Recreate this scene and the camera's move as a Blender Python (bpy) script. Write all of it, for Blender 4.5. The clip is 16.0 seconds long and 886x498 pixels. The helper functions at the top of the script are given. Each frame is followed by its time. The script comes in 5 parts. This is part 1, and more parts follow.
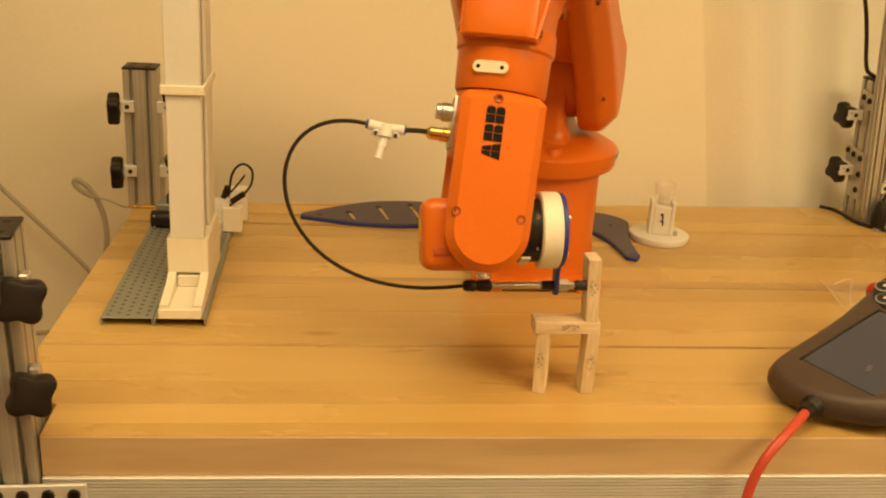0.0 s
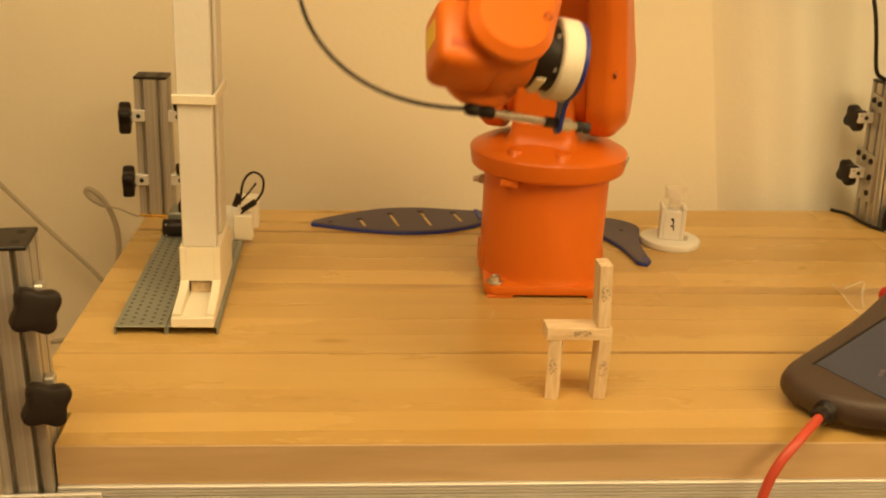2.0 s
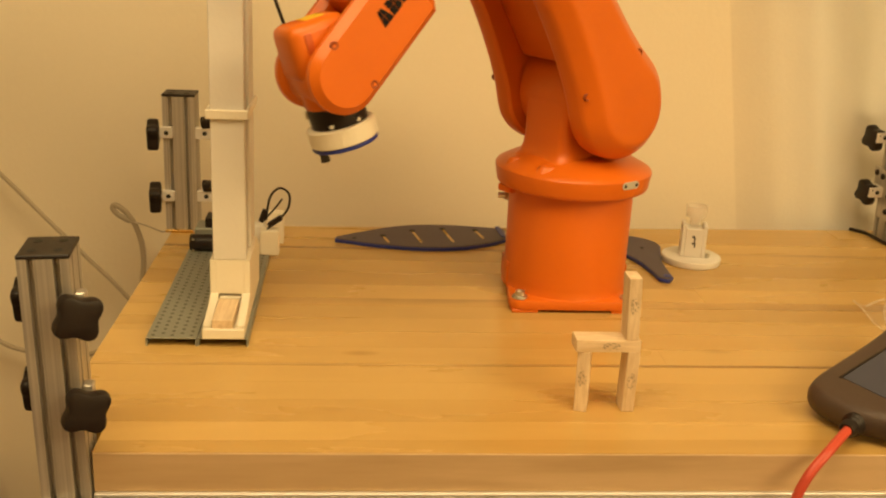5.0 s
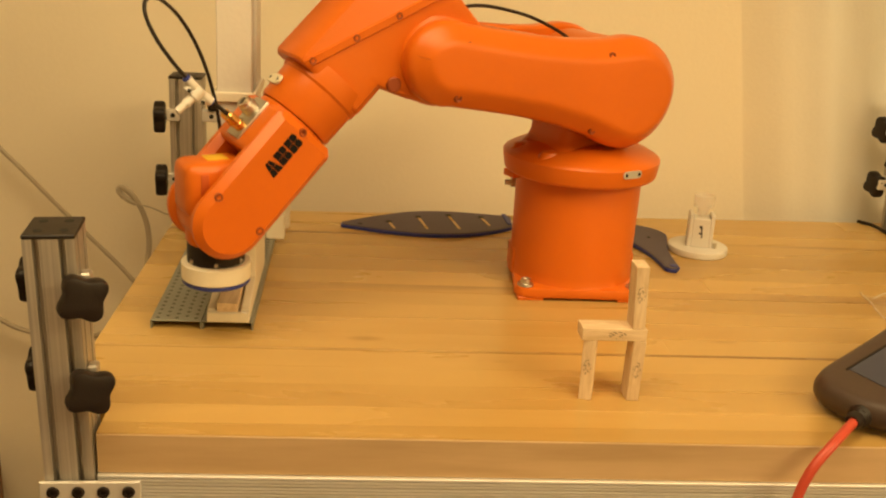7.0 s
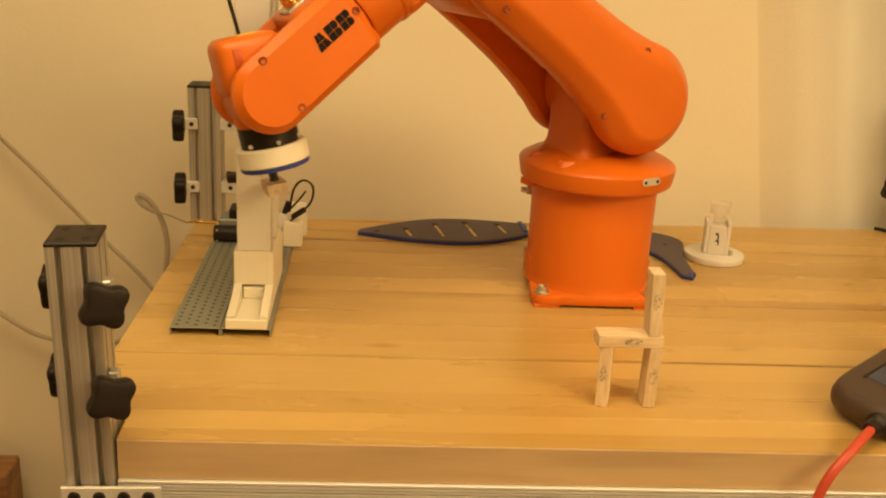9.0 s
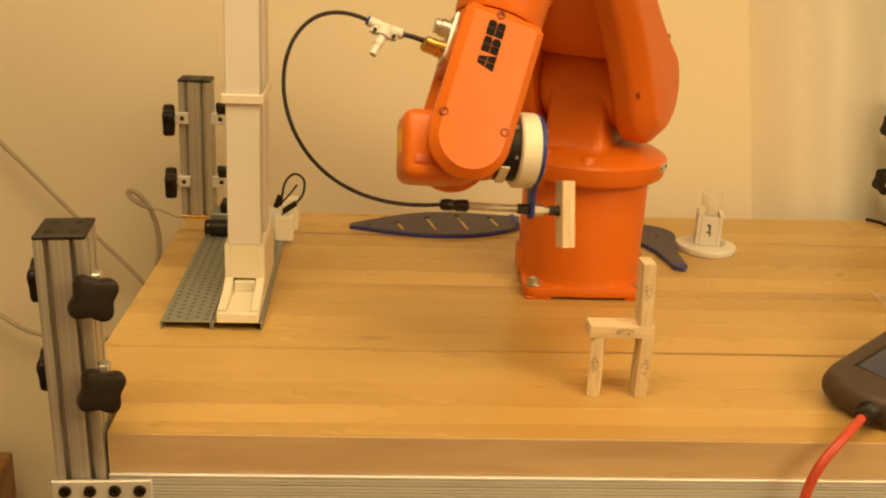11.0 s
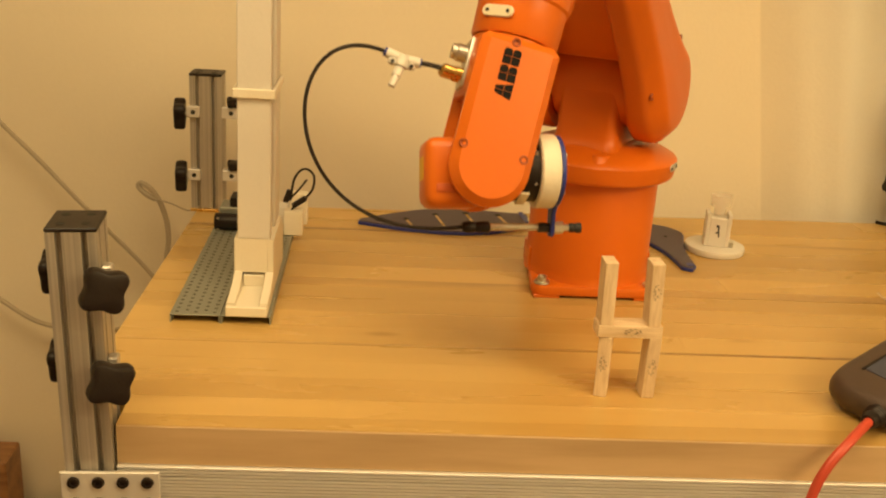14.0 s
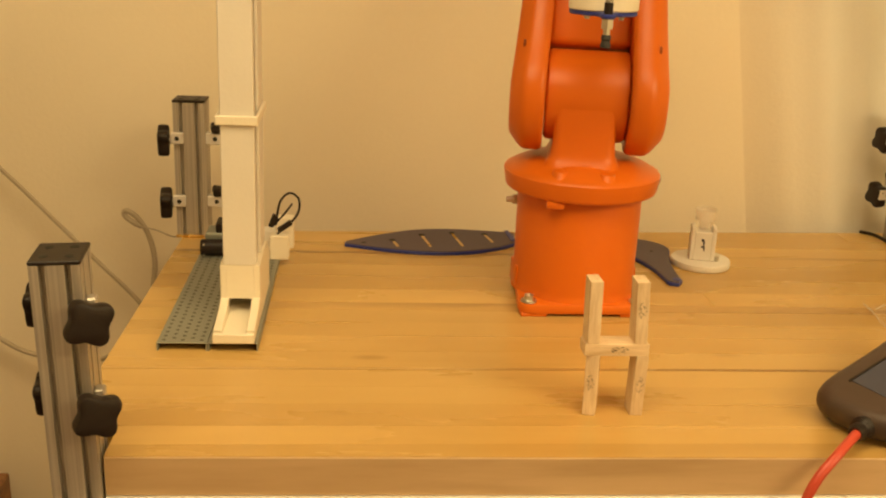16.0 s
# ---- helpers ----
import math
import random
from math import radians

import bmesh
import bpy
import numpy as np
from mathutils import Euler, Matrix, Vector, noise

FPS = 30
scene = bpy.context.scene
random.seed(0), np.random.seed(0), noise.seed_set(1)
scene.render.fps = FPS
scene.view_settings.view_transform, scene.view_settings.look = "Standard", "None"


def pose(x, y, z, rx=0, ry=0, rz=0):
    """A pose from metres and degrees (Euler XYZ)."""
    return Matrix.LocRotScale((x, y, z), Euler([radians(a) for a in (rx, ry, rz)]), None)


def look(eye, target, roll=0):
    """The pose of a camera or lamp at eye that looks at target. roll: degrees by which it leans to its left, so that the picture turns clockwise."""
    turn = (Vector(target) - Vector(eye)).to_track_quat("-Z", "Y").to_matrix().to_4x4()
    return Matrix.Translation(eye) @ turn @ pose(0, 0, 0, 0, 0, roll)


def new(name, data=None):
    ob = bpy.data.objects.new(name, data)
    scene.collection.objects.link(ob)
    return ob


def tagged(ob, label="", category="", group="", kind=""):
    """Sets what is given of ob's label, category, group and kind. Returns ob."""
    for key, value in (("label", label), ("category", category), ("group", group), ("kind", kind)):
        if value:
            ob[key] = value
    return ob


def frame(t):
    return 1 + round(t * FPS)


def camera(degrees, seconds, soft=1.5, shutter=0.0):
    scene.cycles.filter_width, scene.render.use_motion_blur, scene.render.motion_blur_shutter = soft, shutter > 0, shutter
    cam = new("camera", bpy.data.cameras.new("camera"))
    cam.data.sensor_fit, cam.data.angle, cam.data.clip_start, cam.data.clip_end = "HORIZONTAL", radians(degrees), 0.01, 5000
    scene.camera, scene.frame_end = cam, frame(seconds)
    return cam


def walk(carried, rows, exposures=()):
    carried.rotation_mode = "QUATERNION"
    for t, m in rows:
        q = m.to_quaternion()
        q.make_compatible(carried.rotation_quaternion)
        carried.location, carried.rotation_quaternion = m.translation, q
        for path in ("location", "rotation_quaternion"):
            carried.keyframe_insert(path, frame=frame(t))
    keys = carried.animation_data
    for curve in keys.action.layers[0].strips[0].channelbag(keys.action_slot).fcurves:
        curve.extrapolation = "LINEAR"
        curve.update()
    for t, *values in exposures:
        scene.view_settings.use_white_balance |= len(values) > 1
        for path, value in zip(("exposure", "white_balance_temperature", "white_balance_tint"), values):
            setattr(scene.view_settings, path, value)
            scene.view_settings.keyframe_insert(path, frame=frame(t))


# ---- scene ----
cam = camera(47.9, 16.0, soft=2.1, shutter=0.5)
PATH = [
    (0, (-0.206, 0.156, 1.405), (0.022, 2.025, 0.731), 3.4),
    (0.5, (-0.205, 0.156, 1.405), (0.022, 2.026, 0.734), 3.3),
    (1, (-0.203, 0.154, 1.406), (0.014, 2.024, 0.732), 3.2),
    (1.5, (-0.206, 0.152, 1.407), (0.005, 2.025, 0.738), 3.1),
    (2, (-0.209, 0.155, 1.408), (0.001, 2.029, 0.742), 2.8),
    (2.5, (-0.22, 0.158, 1.405), (0.032, 2.028, 0.741), 3.1),
    (3, (-0.228, 0.151, 1.41), (-0.003, 2.033, 0.773), 3.1),
    (3.5, (-0.226, 0.138, 1.421), (0.041, 2.052, 0.903), 3.3),
    (4, (-0.235, 0.135, 1.414), (-0.008, 2.048, 0.875), 3.1),
    (4.5, (-0.234, 0.138, 1.403), (-0.022, 2.04, 0.824), 3.3),
    (5, (-0.236, 0.14, 1.399), (-0.04, 2.031, 0.779), 2.9),
    (7.5, (-0.238, 0.144, 1.395), (-0.052, 2.028, 0.752), 3.7),
    (8, (-0.239, 0.138, 1.397), (-0.07, 2.026, 0.758), 3.3),
    (8.5, (-0.24, 0.138, 1.398), (-0.085, 2.029, 0.767), 3.3),
    (11, (-0.235, 0.137, 1.392), (-0.068, 2.025, 0.755), 3.0),
    (11.5, (-0.237, 0.137, 1.393), (-0.076, 2.024, 0.749), 3.3),
    (12, (-0.238, 0.138, 1.392), (-0.08, 2.024, 0.746), 3.5),
    (12.5, (-0.238, 0.138, 1.391), (-0.08, 2.022, 0.739), 3.6),
    (13, (-0.238, 0.136, 1.391), (-0.081, 2.021, 0.74), 3.7),
    (13.5, (-0.239, 0.136, 1.392), (-0.083, 2.021, 0.741), 3.7),
    (14, (-0.238, 0.136, 1.394), (-0.084, 2.023, 0.748), 3.7),
    (14.5, (-0.235, 0.136, 1.394), (-0.081, 2.024, 0.753), 3.6),
    (15, (-0.235, 0.136, 1.398), (-0.072, 2.026, 0.765), 3.3),
    (15.5, (-0.235, 0.135, 1.399), (-0.067, 2.029, 0.778), 2.7),
    (16, (-0.233, 0.136, 1.402), (-0.06, 2.031, 0.787), 2.5),
]
walk(cam, [(t, look(eye, target, roll)) for t, eye, target, roll in PATH])

# ---- world, light, exposure ----
T = 0.9                                   # height of the worktop
scene.view_settings.exposure = 0.11
world = bpy.data.worlds.new("room_air")
world.use_nodes = True
scene.world = world
wbg = world.node_tree.nodes["Background"]
wbg.inputs[0].default_value = (1.0, 0.8, 0.48, 1)
wbg.inputs[1].default_value = 0.15


def area(name, at, target, sx, sy, power, colour):
    data = bpy.data.lights.new(name, "AREA")
    data.shape, data.size, data.size_y, data.energy, data.color = "RECTANGLE", sx, sy, power, colour
    ob = new(name, data)
    ob.matrix_world = look(at, target)
    return ob


WARM = (1.0, 0.7, 0.31)
# Two lamps added overhead, out of view; place and power tuned to the tones.
area("unseen_panel_light", (-0.35, 0.45, 2.52), (-0.35, 0.45, 0), 1.5, 0.9, 22, WARM)
area("unseen_panel_light", (1.6, -0.5, 2.52), (1.6, -0.5, 0), 1.5, 0.9, 54, WARM)


# ---- mesh helpers ----
def add(bm, tmp, m=None):
    if m is not None:
        bmesh.ops.transform(tmp, matrix=m, verts=tmp.verts)
    me = bpy.data.meshes.new("tmp")
    tmp.to_mesh(me)
    tmp.free()
    bm.from_mesh(me)
    bpy.data.meshes.remove(me)
    return bm


def bev(tmp, width, seg=2, angle=30):
    if width > 0:
        edges = [e for e in tmp.edges if len(e.link_faces) == 2 and e.calc_face_angle(0) > radians(angle)]
        bmesh.ops.bevel(tmp, geom=edges, offset=width, segments=seg, profile=0.5, affect="EDGES", clamp_overlap=True)


def box(bm, x0, x1, y0, y1, z0, z1, width=0.0, seg=2, m=None):
    tmp = bmesh.new()
    bmesh.ops.create_cube(tmp, size=1)
    for v in tmp.verts:
        v.co = Vector(((x0 + x1) / 2 + v.co.x * (x1 - x0), (y0 + y1) / 2 + v.co.y * (y1 - y0), (z0 + z1) / 2 + v.co.z * (z1 - z0)))
    bev(tmp, width, seg)
    return add(bm, tmp, m)


def prism(bm, pts, z0, z1, width=0.0, seg=2, m=None, angle=30):
    """A flat outline in x and y, thick from z0 to z1."""
    tmp = bmesh.new()
    lo = [tmp.verts.new((x, y, z0)) for x, y in pts]
    hi = [tmp.verts.new((x, y, z1)) for x, y in pts]
    n = len(pts)
    tmp.faces.new(hi), tmp.faces.new(lo[::-1])
    for i in range(n):
        tmp.faces.new((lo[i], lo[(i + 1) % n], hi[(i + 1) % n], hi[i]))
    bmesh.ops.recalc_face_normals(tmp, faces=tmp.faces)
    if width > 0:
        edges = [e for e in tmp.edges if abs(e.verts[0].co.z - e.verts[1].co.z) < 1e-7]
        bmesh.ops.bevel(tmp, geom=edges, offset=width, segments=seg, profile=0.5, affect="EDGES", clamp_overlap=True)
    return add(bm, tmp, m)


def lathe(bm, profile, seg=48, m=None):
    """Turns (radius, height) points round z."""
    tmp = bmesh.new()
    rings = []
    for r, z in profile:
        if r < 1e-6:
            rings.append([tmp.verts.new((0, 0, z))])
        else:
            rings.append([tmp.verts.new((r * math.cos(2 * math.pi * i / seg), r * math.sin(2 * math.pi * i / seg), z)) for i in range(seg)])
    for a, b in zip(rings, rings[1:]):
        for i in range(seg):
            j = (i + 1) % seg
            if len(a) == 1:
                tmp.faces.new((a[0], b[i], b[j]))
            elif len(b) == 1:
                tmp.faces.new((a[i], a[j], b[0]))
            else:
                tmp.faces.new((a[i], a[j], b[j], b[i]))
    bmesh.ops.recalc_face_normals(tmp, faces=tmp.faces)
    return add(bm, tmp, m)


def cyl(bm, r, z0, z1, width=0.0, seg=32, m=None):
    w = max(width, 1e-5)
    prof = [(0, z0), (r - w, z0), (r - 0.3 * w, z0 + 0.3 * w), (r, z0 + w), (r, z1 - w), (r - 0.3 * w, z1 - 0.3 * w), (r - w, z1), (0, z1)]
    if width == 0:
        prof = [(0, z0), (r, z0), (r, z1), (0, z1)]
    return lathe(bm, prof, seg, m)


def tube(bm, pts, r, seg=8):
    """A round cord along the points."""
    tmp = bmesh.new()
    pts = [Vector(p) for p in pts]
    up, rings = Vector((0.123, 0.31, 0.94)), []
    for i, p in enumerate(pts):
        d = (pts[min(i + 1, len(pts) - 1)] - pts[max(i - 1, 0)]).normalized()
        a = (up - d * up.dot(d)).normalized()
        b = d.cross(a)
        up = a
        rings.append([tmp.verts.new(p + r * (math.cos(2 * math.pi * k / seg) * a + math.sin(2 * math.pi * k / seg) * b)) for k in range(seg)])
    for a, b in zip(rings, rings[1:]):
        for k in range(seg):
            tmp.faces.new((a[k], a[(k + 1) % seg], b[(k + 1) % seg], b[k]))
    tmp.faces.new(rings[0][::-1]), tmp.faces.new(rings[-1])
    bmesh.ops.recalc_face_normals(tmp, faces=tmp.faces)
    return add(bm, tmp)


def loft(bm, loops, m=None, cap=(True, True)):
    """Skins closed loops of points, one after another."""
    tmp = bmesh.new()
    rings = [[tmp.verts.new(p) for p in loop] for loop in loops]
    for a, b in zip(rings, rings[1:]):
        for k in range(len(a)):
            j = (k + 1) % len(a)
            tmp.faces.new((a[k], a[j], b[j], b[k]))
    if cap[0]:
        tmp.faces.new(rings[0][::-1])
    if cap[1]:
        tmp.faces.new(rings[-1])
    bmesh.ops.recalc_face_normals(tmp, faces=tmp.faces)
    return add(bm, tmp, m)


def inset(pts, d):
    """An outline moved inwards by d along its own normals."""
    n = len(pts)
    area = sum(pts[k][0] * pts[(k + 1) % n][1] - pts[(k + 1) % n][0] * pts[k][1] for k in range(n))
    s = 1 if area > 0 else -1
    out = []
    for k in range(n):
        (ax, ay), (bx, by) = pts[k - 1], pts[(k + 1) % n]
        tx, ty = bx - ax, by - ay
        h = math.hypot(tx, ty) or 1.0
        out.append((pts[k][0] - s * d * ty / h, pts[k][1] + s * d * tx / h))
    return out


def spline(pts, n=10):
    """A smooth run of points through the given ones."""
    pts = [Vector(p) for p in pts]
    ext = [2 * pts[0] - pts[1], *pts, 2 * pts[-1] - pts[-2]]
    out = []
    for i in range(1, len(ext) - 2):
        p0, p1, p2, p3 = ext[i - 1:i + 3]
        for k in range(n):
            u = k / n
            out.append(0.5 * (2 * p1 + (p2 - p0) * u + (2 * p0 - 5 * p1 + 4 * p2 - p3) * u * u + (3 * p1 - p0 - 3 * p2 + p3) * u ** 3))
    return out + [pts[-1]]


def stadium(xa, ra, xb, rb, n=18):
    """An outline round two circles on the x axis, the second farther along."""
    d = xb - xa
    t = math.acos(max(-1, min(1, (ra - rb) / d)))
    pts = [(xb + rb * math.cos(a), rb * math.sin(a)) for a in np.linspace(-t, t, n)]
    pts += [(xa + ra * math.cos(a), ra * math.sin(a)) for a in np.linspace(t, 2 * math.pi - t, n)]
    return pts


def finish(bm, name, material, sharp=32):
    bmesh.ops.remove_doubles(bm, verts=bm.verts, dist=1e-6)
    for e in bm.edges:
        e.smooth = len(e.link_faces) == 2 and e.calc_face_angle(0) < radians(sharp)
    for f in bm.faces:
        f.smooth = True
    me = bpy.data.meshes.new(name)
    bm.to_mesh(me)
    bm.free()
    me.materials.append(material)
    return me


def part(name, bm, material, parent=None, label="", m=None):
    ob = new(name, finish(bm, name, material))
    if parent is not None:
        ob.parent = parent
    if m is not None:
        ob.matrix_basis = m
    if label:
        ob["label"] = label
    return ob


def thing(name, m, label, category, group="", kind=""):
    ob = new(name)
    ob.matrix_basis = m
    ob.empty_display_size = 0.05
    return tagged(ob, label, category, group, kind)


B = bmesh.new
AX = Matrix.Rotation(radians(90), 4, "Y")      # turns z to x
AY = Matrix.Rotation(radians(-90), 4, "X")     # turns z to y


# ---- materials ----
def material(name, colour, rough=0.5, metal=0.0, vary=0.06, scale=8.0, bump=0.02, bscale=200.0, spread=0.08, coat=0.0, tint=0.0):
    """A surface with stains at one scale, grain at another, uneven gloss and a fine relief."""
    mat = bpy.data.materials.new(name)
    mat.use_nodes = True
    n, l = mat.node_tree.nodes, mat.node_tree.links
    p = n["Principled BSDF"]
    co = n.new("ShaderNodeTexCoord")
    big, fine = n.new("ShaderNodeTexNoise"), n.new("ShaderNodeTexNoise")
    big.inputs["Scale"].default_value, big.inputs["Detail"].default_value = scale, 4
    fine.inputs["Scale"].default_value, fine.inputs["Detail"].default_value = bscale, 3
    l.new(co.outputs["Object"], big.inputs["Vector"]), l.new(co.outputs["Object"], fine.inputs["Vector"])
    hsv = n.new("ShaderNodeHueSaturation")
    hsv.inputs["Color"].default_value = (*colour, 1)
    mix = n.new("ShaderNodeMath")
    mix.operation = "MULTIPLY_ADD"
    l.new(big.outputs["Fac"], mix.inputs[0])
    mix.inputs[1].default_value, mix.inputs[2].default_value = vary * 2.4, 1 - vary * 1.2
    last = mix
    for source, amount in ((fine.outputs["Fac"], vary * 0.8),):
        m2 = n.new("ShaderNodeMath")
        m2.operation = "MULTIPLY_ADD"
        l.new(source, m2.inputs[0])
        m2.inputs[1].default_value = amount
        l.new(last.outputs[0], m2.inputs[2])
        last = m2
    if tint:
        info = n.new("ShaderNodeObjectInfo")
        m3 = n.new("ShaderNodeMath")
        m3.operation = "MULTIPLY_ADD"
        l.new(info.outputs["Random"], m3.inputs[0])
        m3.inputs[1].default_value = tint
        l.new(last.outputs[0], m3.inputs[2])
        last = m3
    l.new(last.outputs[0], hsv.inputs["Value"])
    l.new(hsv.outputs[0], p.inputs["Base Color"])
    r = n.new("ShaderNodeMath")
    r.operation = "MULTIPLY_ADD"
    l.new(big.outputs["Fac"], r.inputs[0])
    r.inputs[1].default_value, r.inputs[2].default_value = spread * 2, rough - spread
    l.new(r.outputs[0], p.inputs["Roughness"])
    p.inputs["Metallic"].default_value = metal
    p.inputs["Coat Weight"].default_value = coat
    if bump:
        b = n.new("ShaderNodeBump")
        b.inputs["Strength"].default_value, b.inputs["Distance"].default_value = 0.4, bump * 0.02
        l.new(fine.outputs["Fac"], b.inputs["Height"])
        l.new(b.outputs[0], p.inputs["Normal"])
    return mat


def wood(name, dark, light, rough, scale, tint, knots=True, stretch=(1.2, 14, 14), lo=0.3, hi=0.68, grit=0.25):
    """Wood with grain along x; each piece takes its own shade and its own stretch of grain."""
    mat = bpy.data.materials.new(name)
    mat.use_nodes = True
    n, l = mat.node_tree.nodes, mat.node_tree.links
    p = n["Principled BSDF"]
    co, info, mp = n.new("ShaderNodeTexCoord"), n.new("ShaderNodeObjectInfo"), n.new("ShaderNodeMapping")
    mp.inputs["Scale"].default_value = stretch
    shift = n.new("ShaderNodeVectorMath")
    shift.operation = "SCALE"
    comb = n.new("ShaderNodeCombineXYZ")
    for k in range(3):
        l.new(info.outputs["Random"], comb.inputs[k])
    l.new(comb.outputs[0], shift.inputs[0])
    shift.inputs["Scale"].default_value = 9.0
    l.new(shift.outputs[0], mp.inputs["Location"])
    l.new(co.outputs["Object"], mp.inputs["Vector"])
    grain, wide, fine = n.new("ShaderNodeTexNoise"), n.new("ShaderNodeTexNoise"), n.new("ShaderNodeTexNoise")
    for t, s, d in ((grain, scale, 6), (wide, scale * 0.3, 3), (fine, scale * 6, 4)):
        t.inputs["Scale"].default_value, t.inputs["Detail"].default_value = s, d
        l.new(mp.outputs[0], t.inputs["Vector"])
    grain.inputs["Distortion"].default_value = 0.6
    ramp = n.new("ShaderNodeValToRGB")
    ramp.color_ramp.elements[0].position, ramp.color_ramp.elements[0].color = lo, (*dark, 1)
    ramp.color_ramp.elements[1].position, ramp.color_ramp.elements[1].color = hi, (*light, 1)
    add1, add2 = n.new("ShaderNodeMath"), n.new("ShaderNodeMath")
    add1.operation = add2.operation = "MULTIPLY_ADD"
    l.new(wide.outputs["Fac"], add1.inputs[0])
    add1.inputs[1].default_value = 0.6
    l.new(grain.outputs["Fac"], add1.inputs[2])
    l.new(fine.outputs["Fac"], add2.inputs[0])
    add2.inputs[1].default_value = grit
    l.new(add1.outputs[0], add2.inputs[2])
    sub = n.new("ShaderNodeMath")
    sub.operation = "SUBTRACT"
    l.new(add2.outputs[0], sub.inputs[0])
    sub.inputs[1].default_value = 0.42
    l.new(sub.outputs[0], ramp.inputs[0])
    hsv = n.new("ShaderNodeHueSaturation")
    val = n.new("ShaderNodeMath")
    val.operation = "MULTIPLY_ADD"
    l.new(info.outputs["Random"], val.inputs[0])
    val.inputs[1].default_value, val.inputs[2].default_value = tint, 1 - tint / 2
    l.new(val.outputs[0], hsv.inputs["Value"])
    l.new(ramp.outputs[0], hsv.inputs["Color"])
    out = hsv.outputs[0]
    if knots:
        vor = n.new("ShaderNodeTexVoronoi")
        vor.inputs["Scale"].default_value = 1.0
        mk = n.new("ShaderNodeMapping")
        mk.inputs["Scale"].default_value = (3.0, 9.0, 9.0)
        l.new(shift.outputs[0], mk.inputs["Location"]), l.new(co.outputs["Object"], mk.inputs["Vector"])
        l.new(mk.outputs[0], vor.inputs["Vector"])
        kr = n.new("ShaderNodeValToRGB")
        kr.color_ramp.elements[0].position, kr.color_ramp.elements[0].color = 0.02, (0.45, 0.36, 0.28, 1)
        kr.color_ramp.elements[1].position, kr.color_ramp.elements[1].color = 0.09, (1, 1, 1, 1)
        l.new(vor.outputs["Distance"], kr.inputs[0])
        mul = n.new("ShaderNodeMix")
        mul.data_type, mul.blend_type = "RGBA", "MULTIPLY"
        mul.inputs[0].default_value = 0.7
        l.new(out, mul.inputs[6]), l.new(kr.outputs[0], mul.inputs[7])
        out = mul.outputs[2]
    l.new(out, p.inputs["Base Color"])
    rr = n.new("ShaderNodeMath")
    rr.operation = "MULTIPLY_ADD"
    l.new(grain.outputs["Fac"], rr.inputs[0])
    rr.inputs[1].default_value, rr.inputs[2].default_value = 0.2, rough - 0.1
    l.new(rr.outputs[0], p.inputs["Roughness"])
    b = n.new("ShaderNodeBump")
    b.inputs["Strength"].default_value, b.inputs["Distance"].default_value = 0.25, 0.0006
    l.new(fine.outputs["Fac"], b.inputs["Height"])
    l.new(b.outputs[0], p.inputs["Normal"])
    return mat


ORANGE = material("orange_paint", (0.65, 0.142, 0.008), 0.34, 0, 0.07, 9, 0.015, 420, 0.06)
ORANGE.node_tree.nodes["Principled BSDF"].inputs["Specular IOR Level"].default_value = 0.38
# Dark brown puts the shade of the sunken screw holes into the colour.
SCREW = material("screw_in_shade", (0.28, 0.058, 0.012), 0.5, 0.2, 0.1, 30, 0.02, 300)
# The same orange, darkened for the shade inside the wrist slots.
ORANGE_DARK = material("orange_in_shade", (0.5, 0.09, 0.01), 0.5, 0, 0.06, 9, 0.02, 420)
BLACK = material("black_plastic", (0.016, 0.011, 0.009), 0.42, 0, 0.1, 20, 0.03, 300)
BLACK.node_tree.nodes["Principled BSDF"].inputs["Specular IOR Level"].default_value = 0.28
RUBBER = material("black_rubber", (0.022, 0.02, 0.02), 0.62, 0, 0.12, 30, 0.05, 500)
BRASS = material("brass", (0.72, 0.46, 0.14), 0.28, 1.0, 0.08, 30, 0.02, 300)
STEEL = material("steel", (0.62, 0.6, 0.55), 0.4, 1.0, 0.1, 30, 0.03, 300)


def drawn(mat, along, amount=0.3):
    """Gives a metal the fine parallel lines that drawing leaves on a profile."""
    n, l = mat.node_tree.nodes, mat.node_tree.links
    co, mp, noise, mul = n.new("ShaderNodeTexCoord"), n.new("ShaderNodeMapping"), n.new("ShaderNodeTexNoise"), n.new("ShaderNodeMix")
    mp.inputs["Scale"].default_value = [1.5 if k == along else 420 for k in range(3)]
    noise.inputs["Scale"].default_value, noise.inputs["Detail"].default_value = 1.0, 3
    l.new(co.outputs["Object"], mp.inputs["Vector"]), l.new(mp.outputs[0], noise.inputs["Vector"])
    p = n["Principled BSDF"]
    ramp = n.new("ShaderNodeValToRGB")
    ramp.color_ramp.elements[0].position, ramp.color_ramp.elements[0].color = 0.35, (1 - amount, 1 - amount, 1 - amount, 1)
    ramp.color_ramp.elements[1].position, ramp.color_ramp.elements[1].color = 0.65, (1, 1, 1, 1)
    l.new(noise.outputs["Fac"], ramp.inputs[0])
    mul.data_type, mul.blend_type = "RGBA", "MULTIPLY"
    mul.inputs[0].default_value = 1.0
    l.new(p.inputs["Base Color"].links[0].from_socket, mul.inputs[6]), l.new(ramp.outputs[0], mul.inputs[7])
    l.new(mul.outputs[2], p.inputs["Base Color"])
    return mat


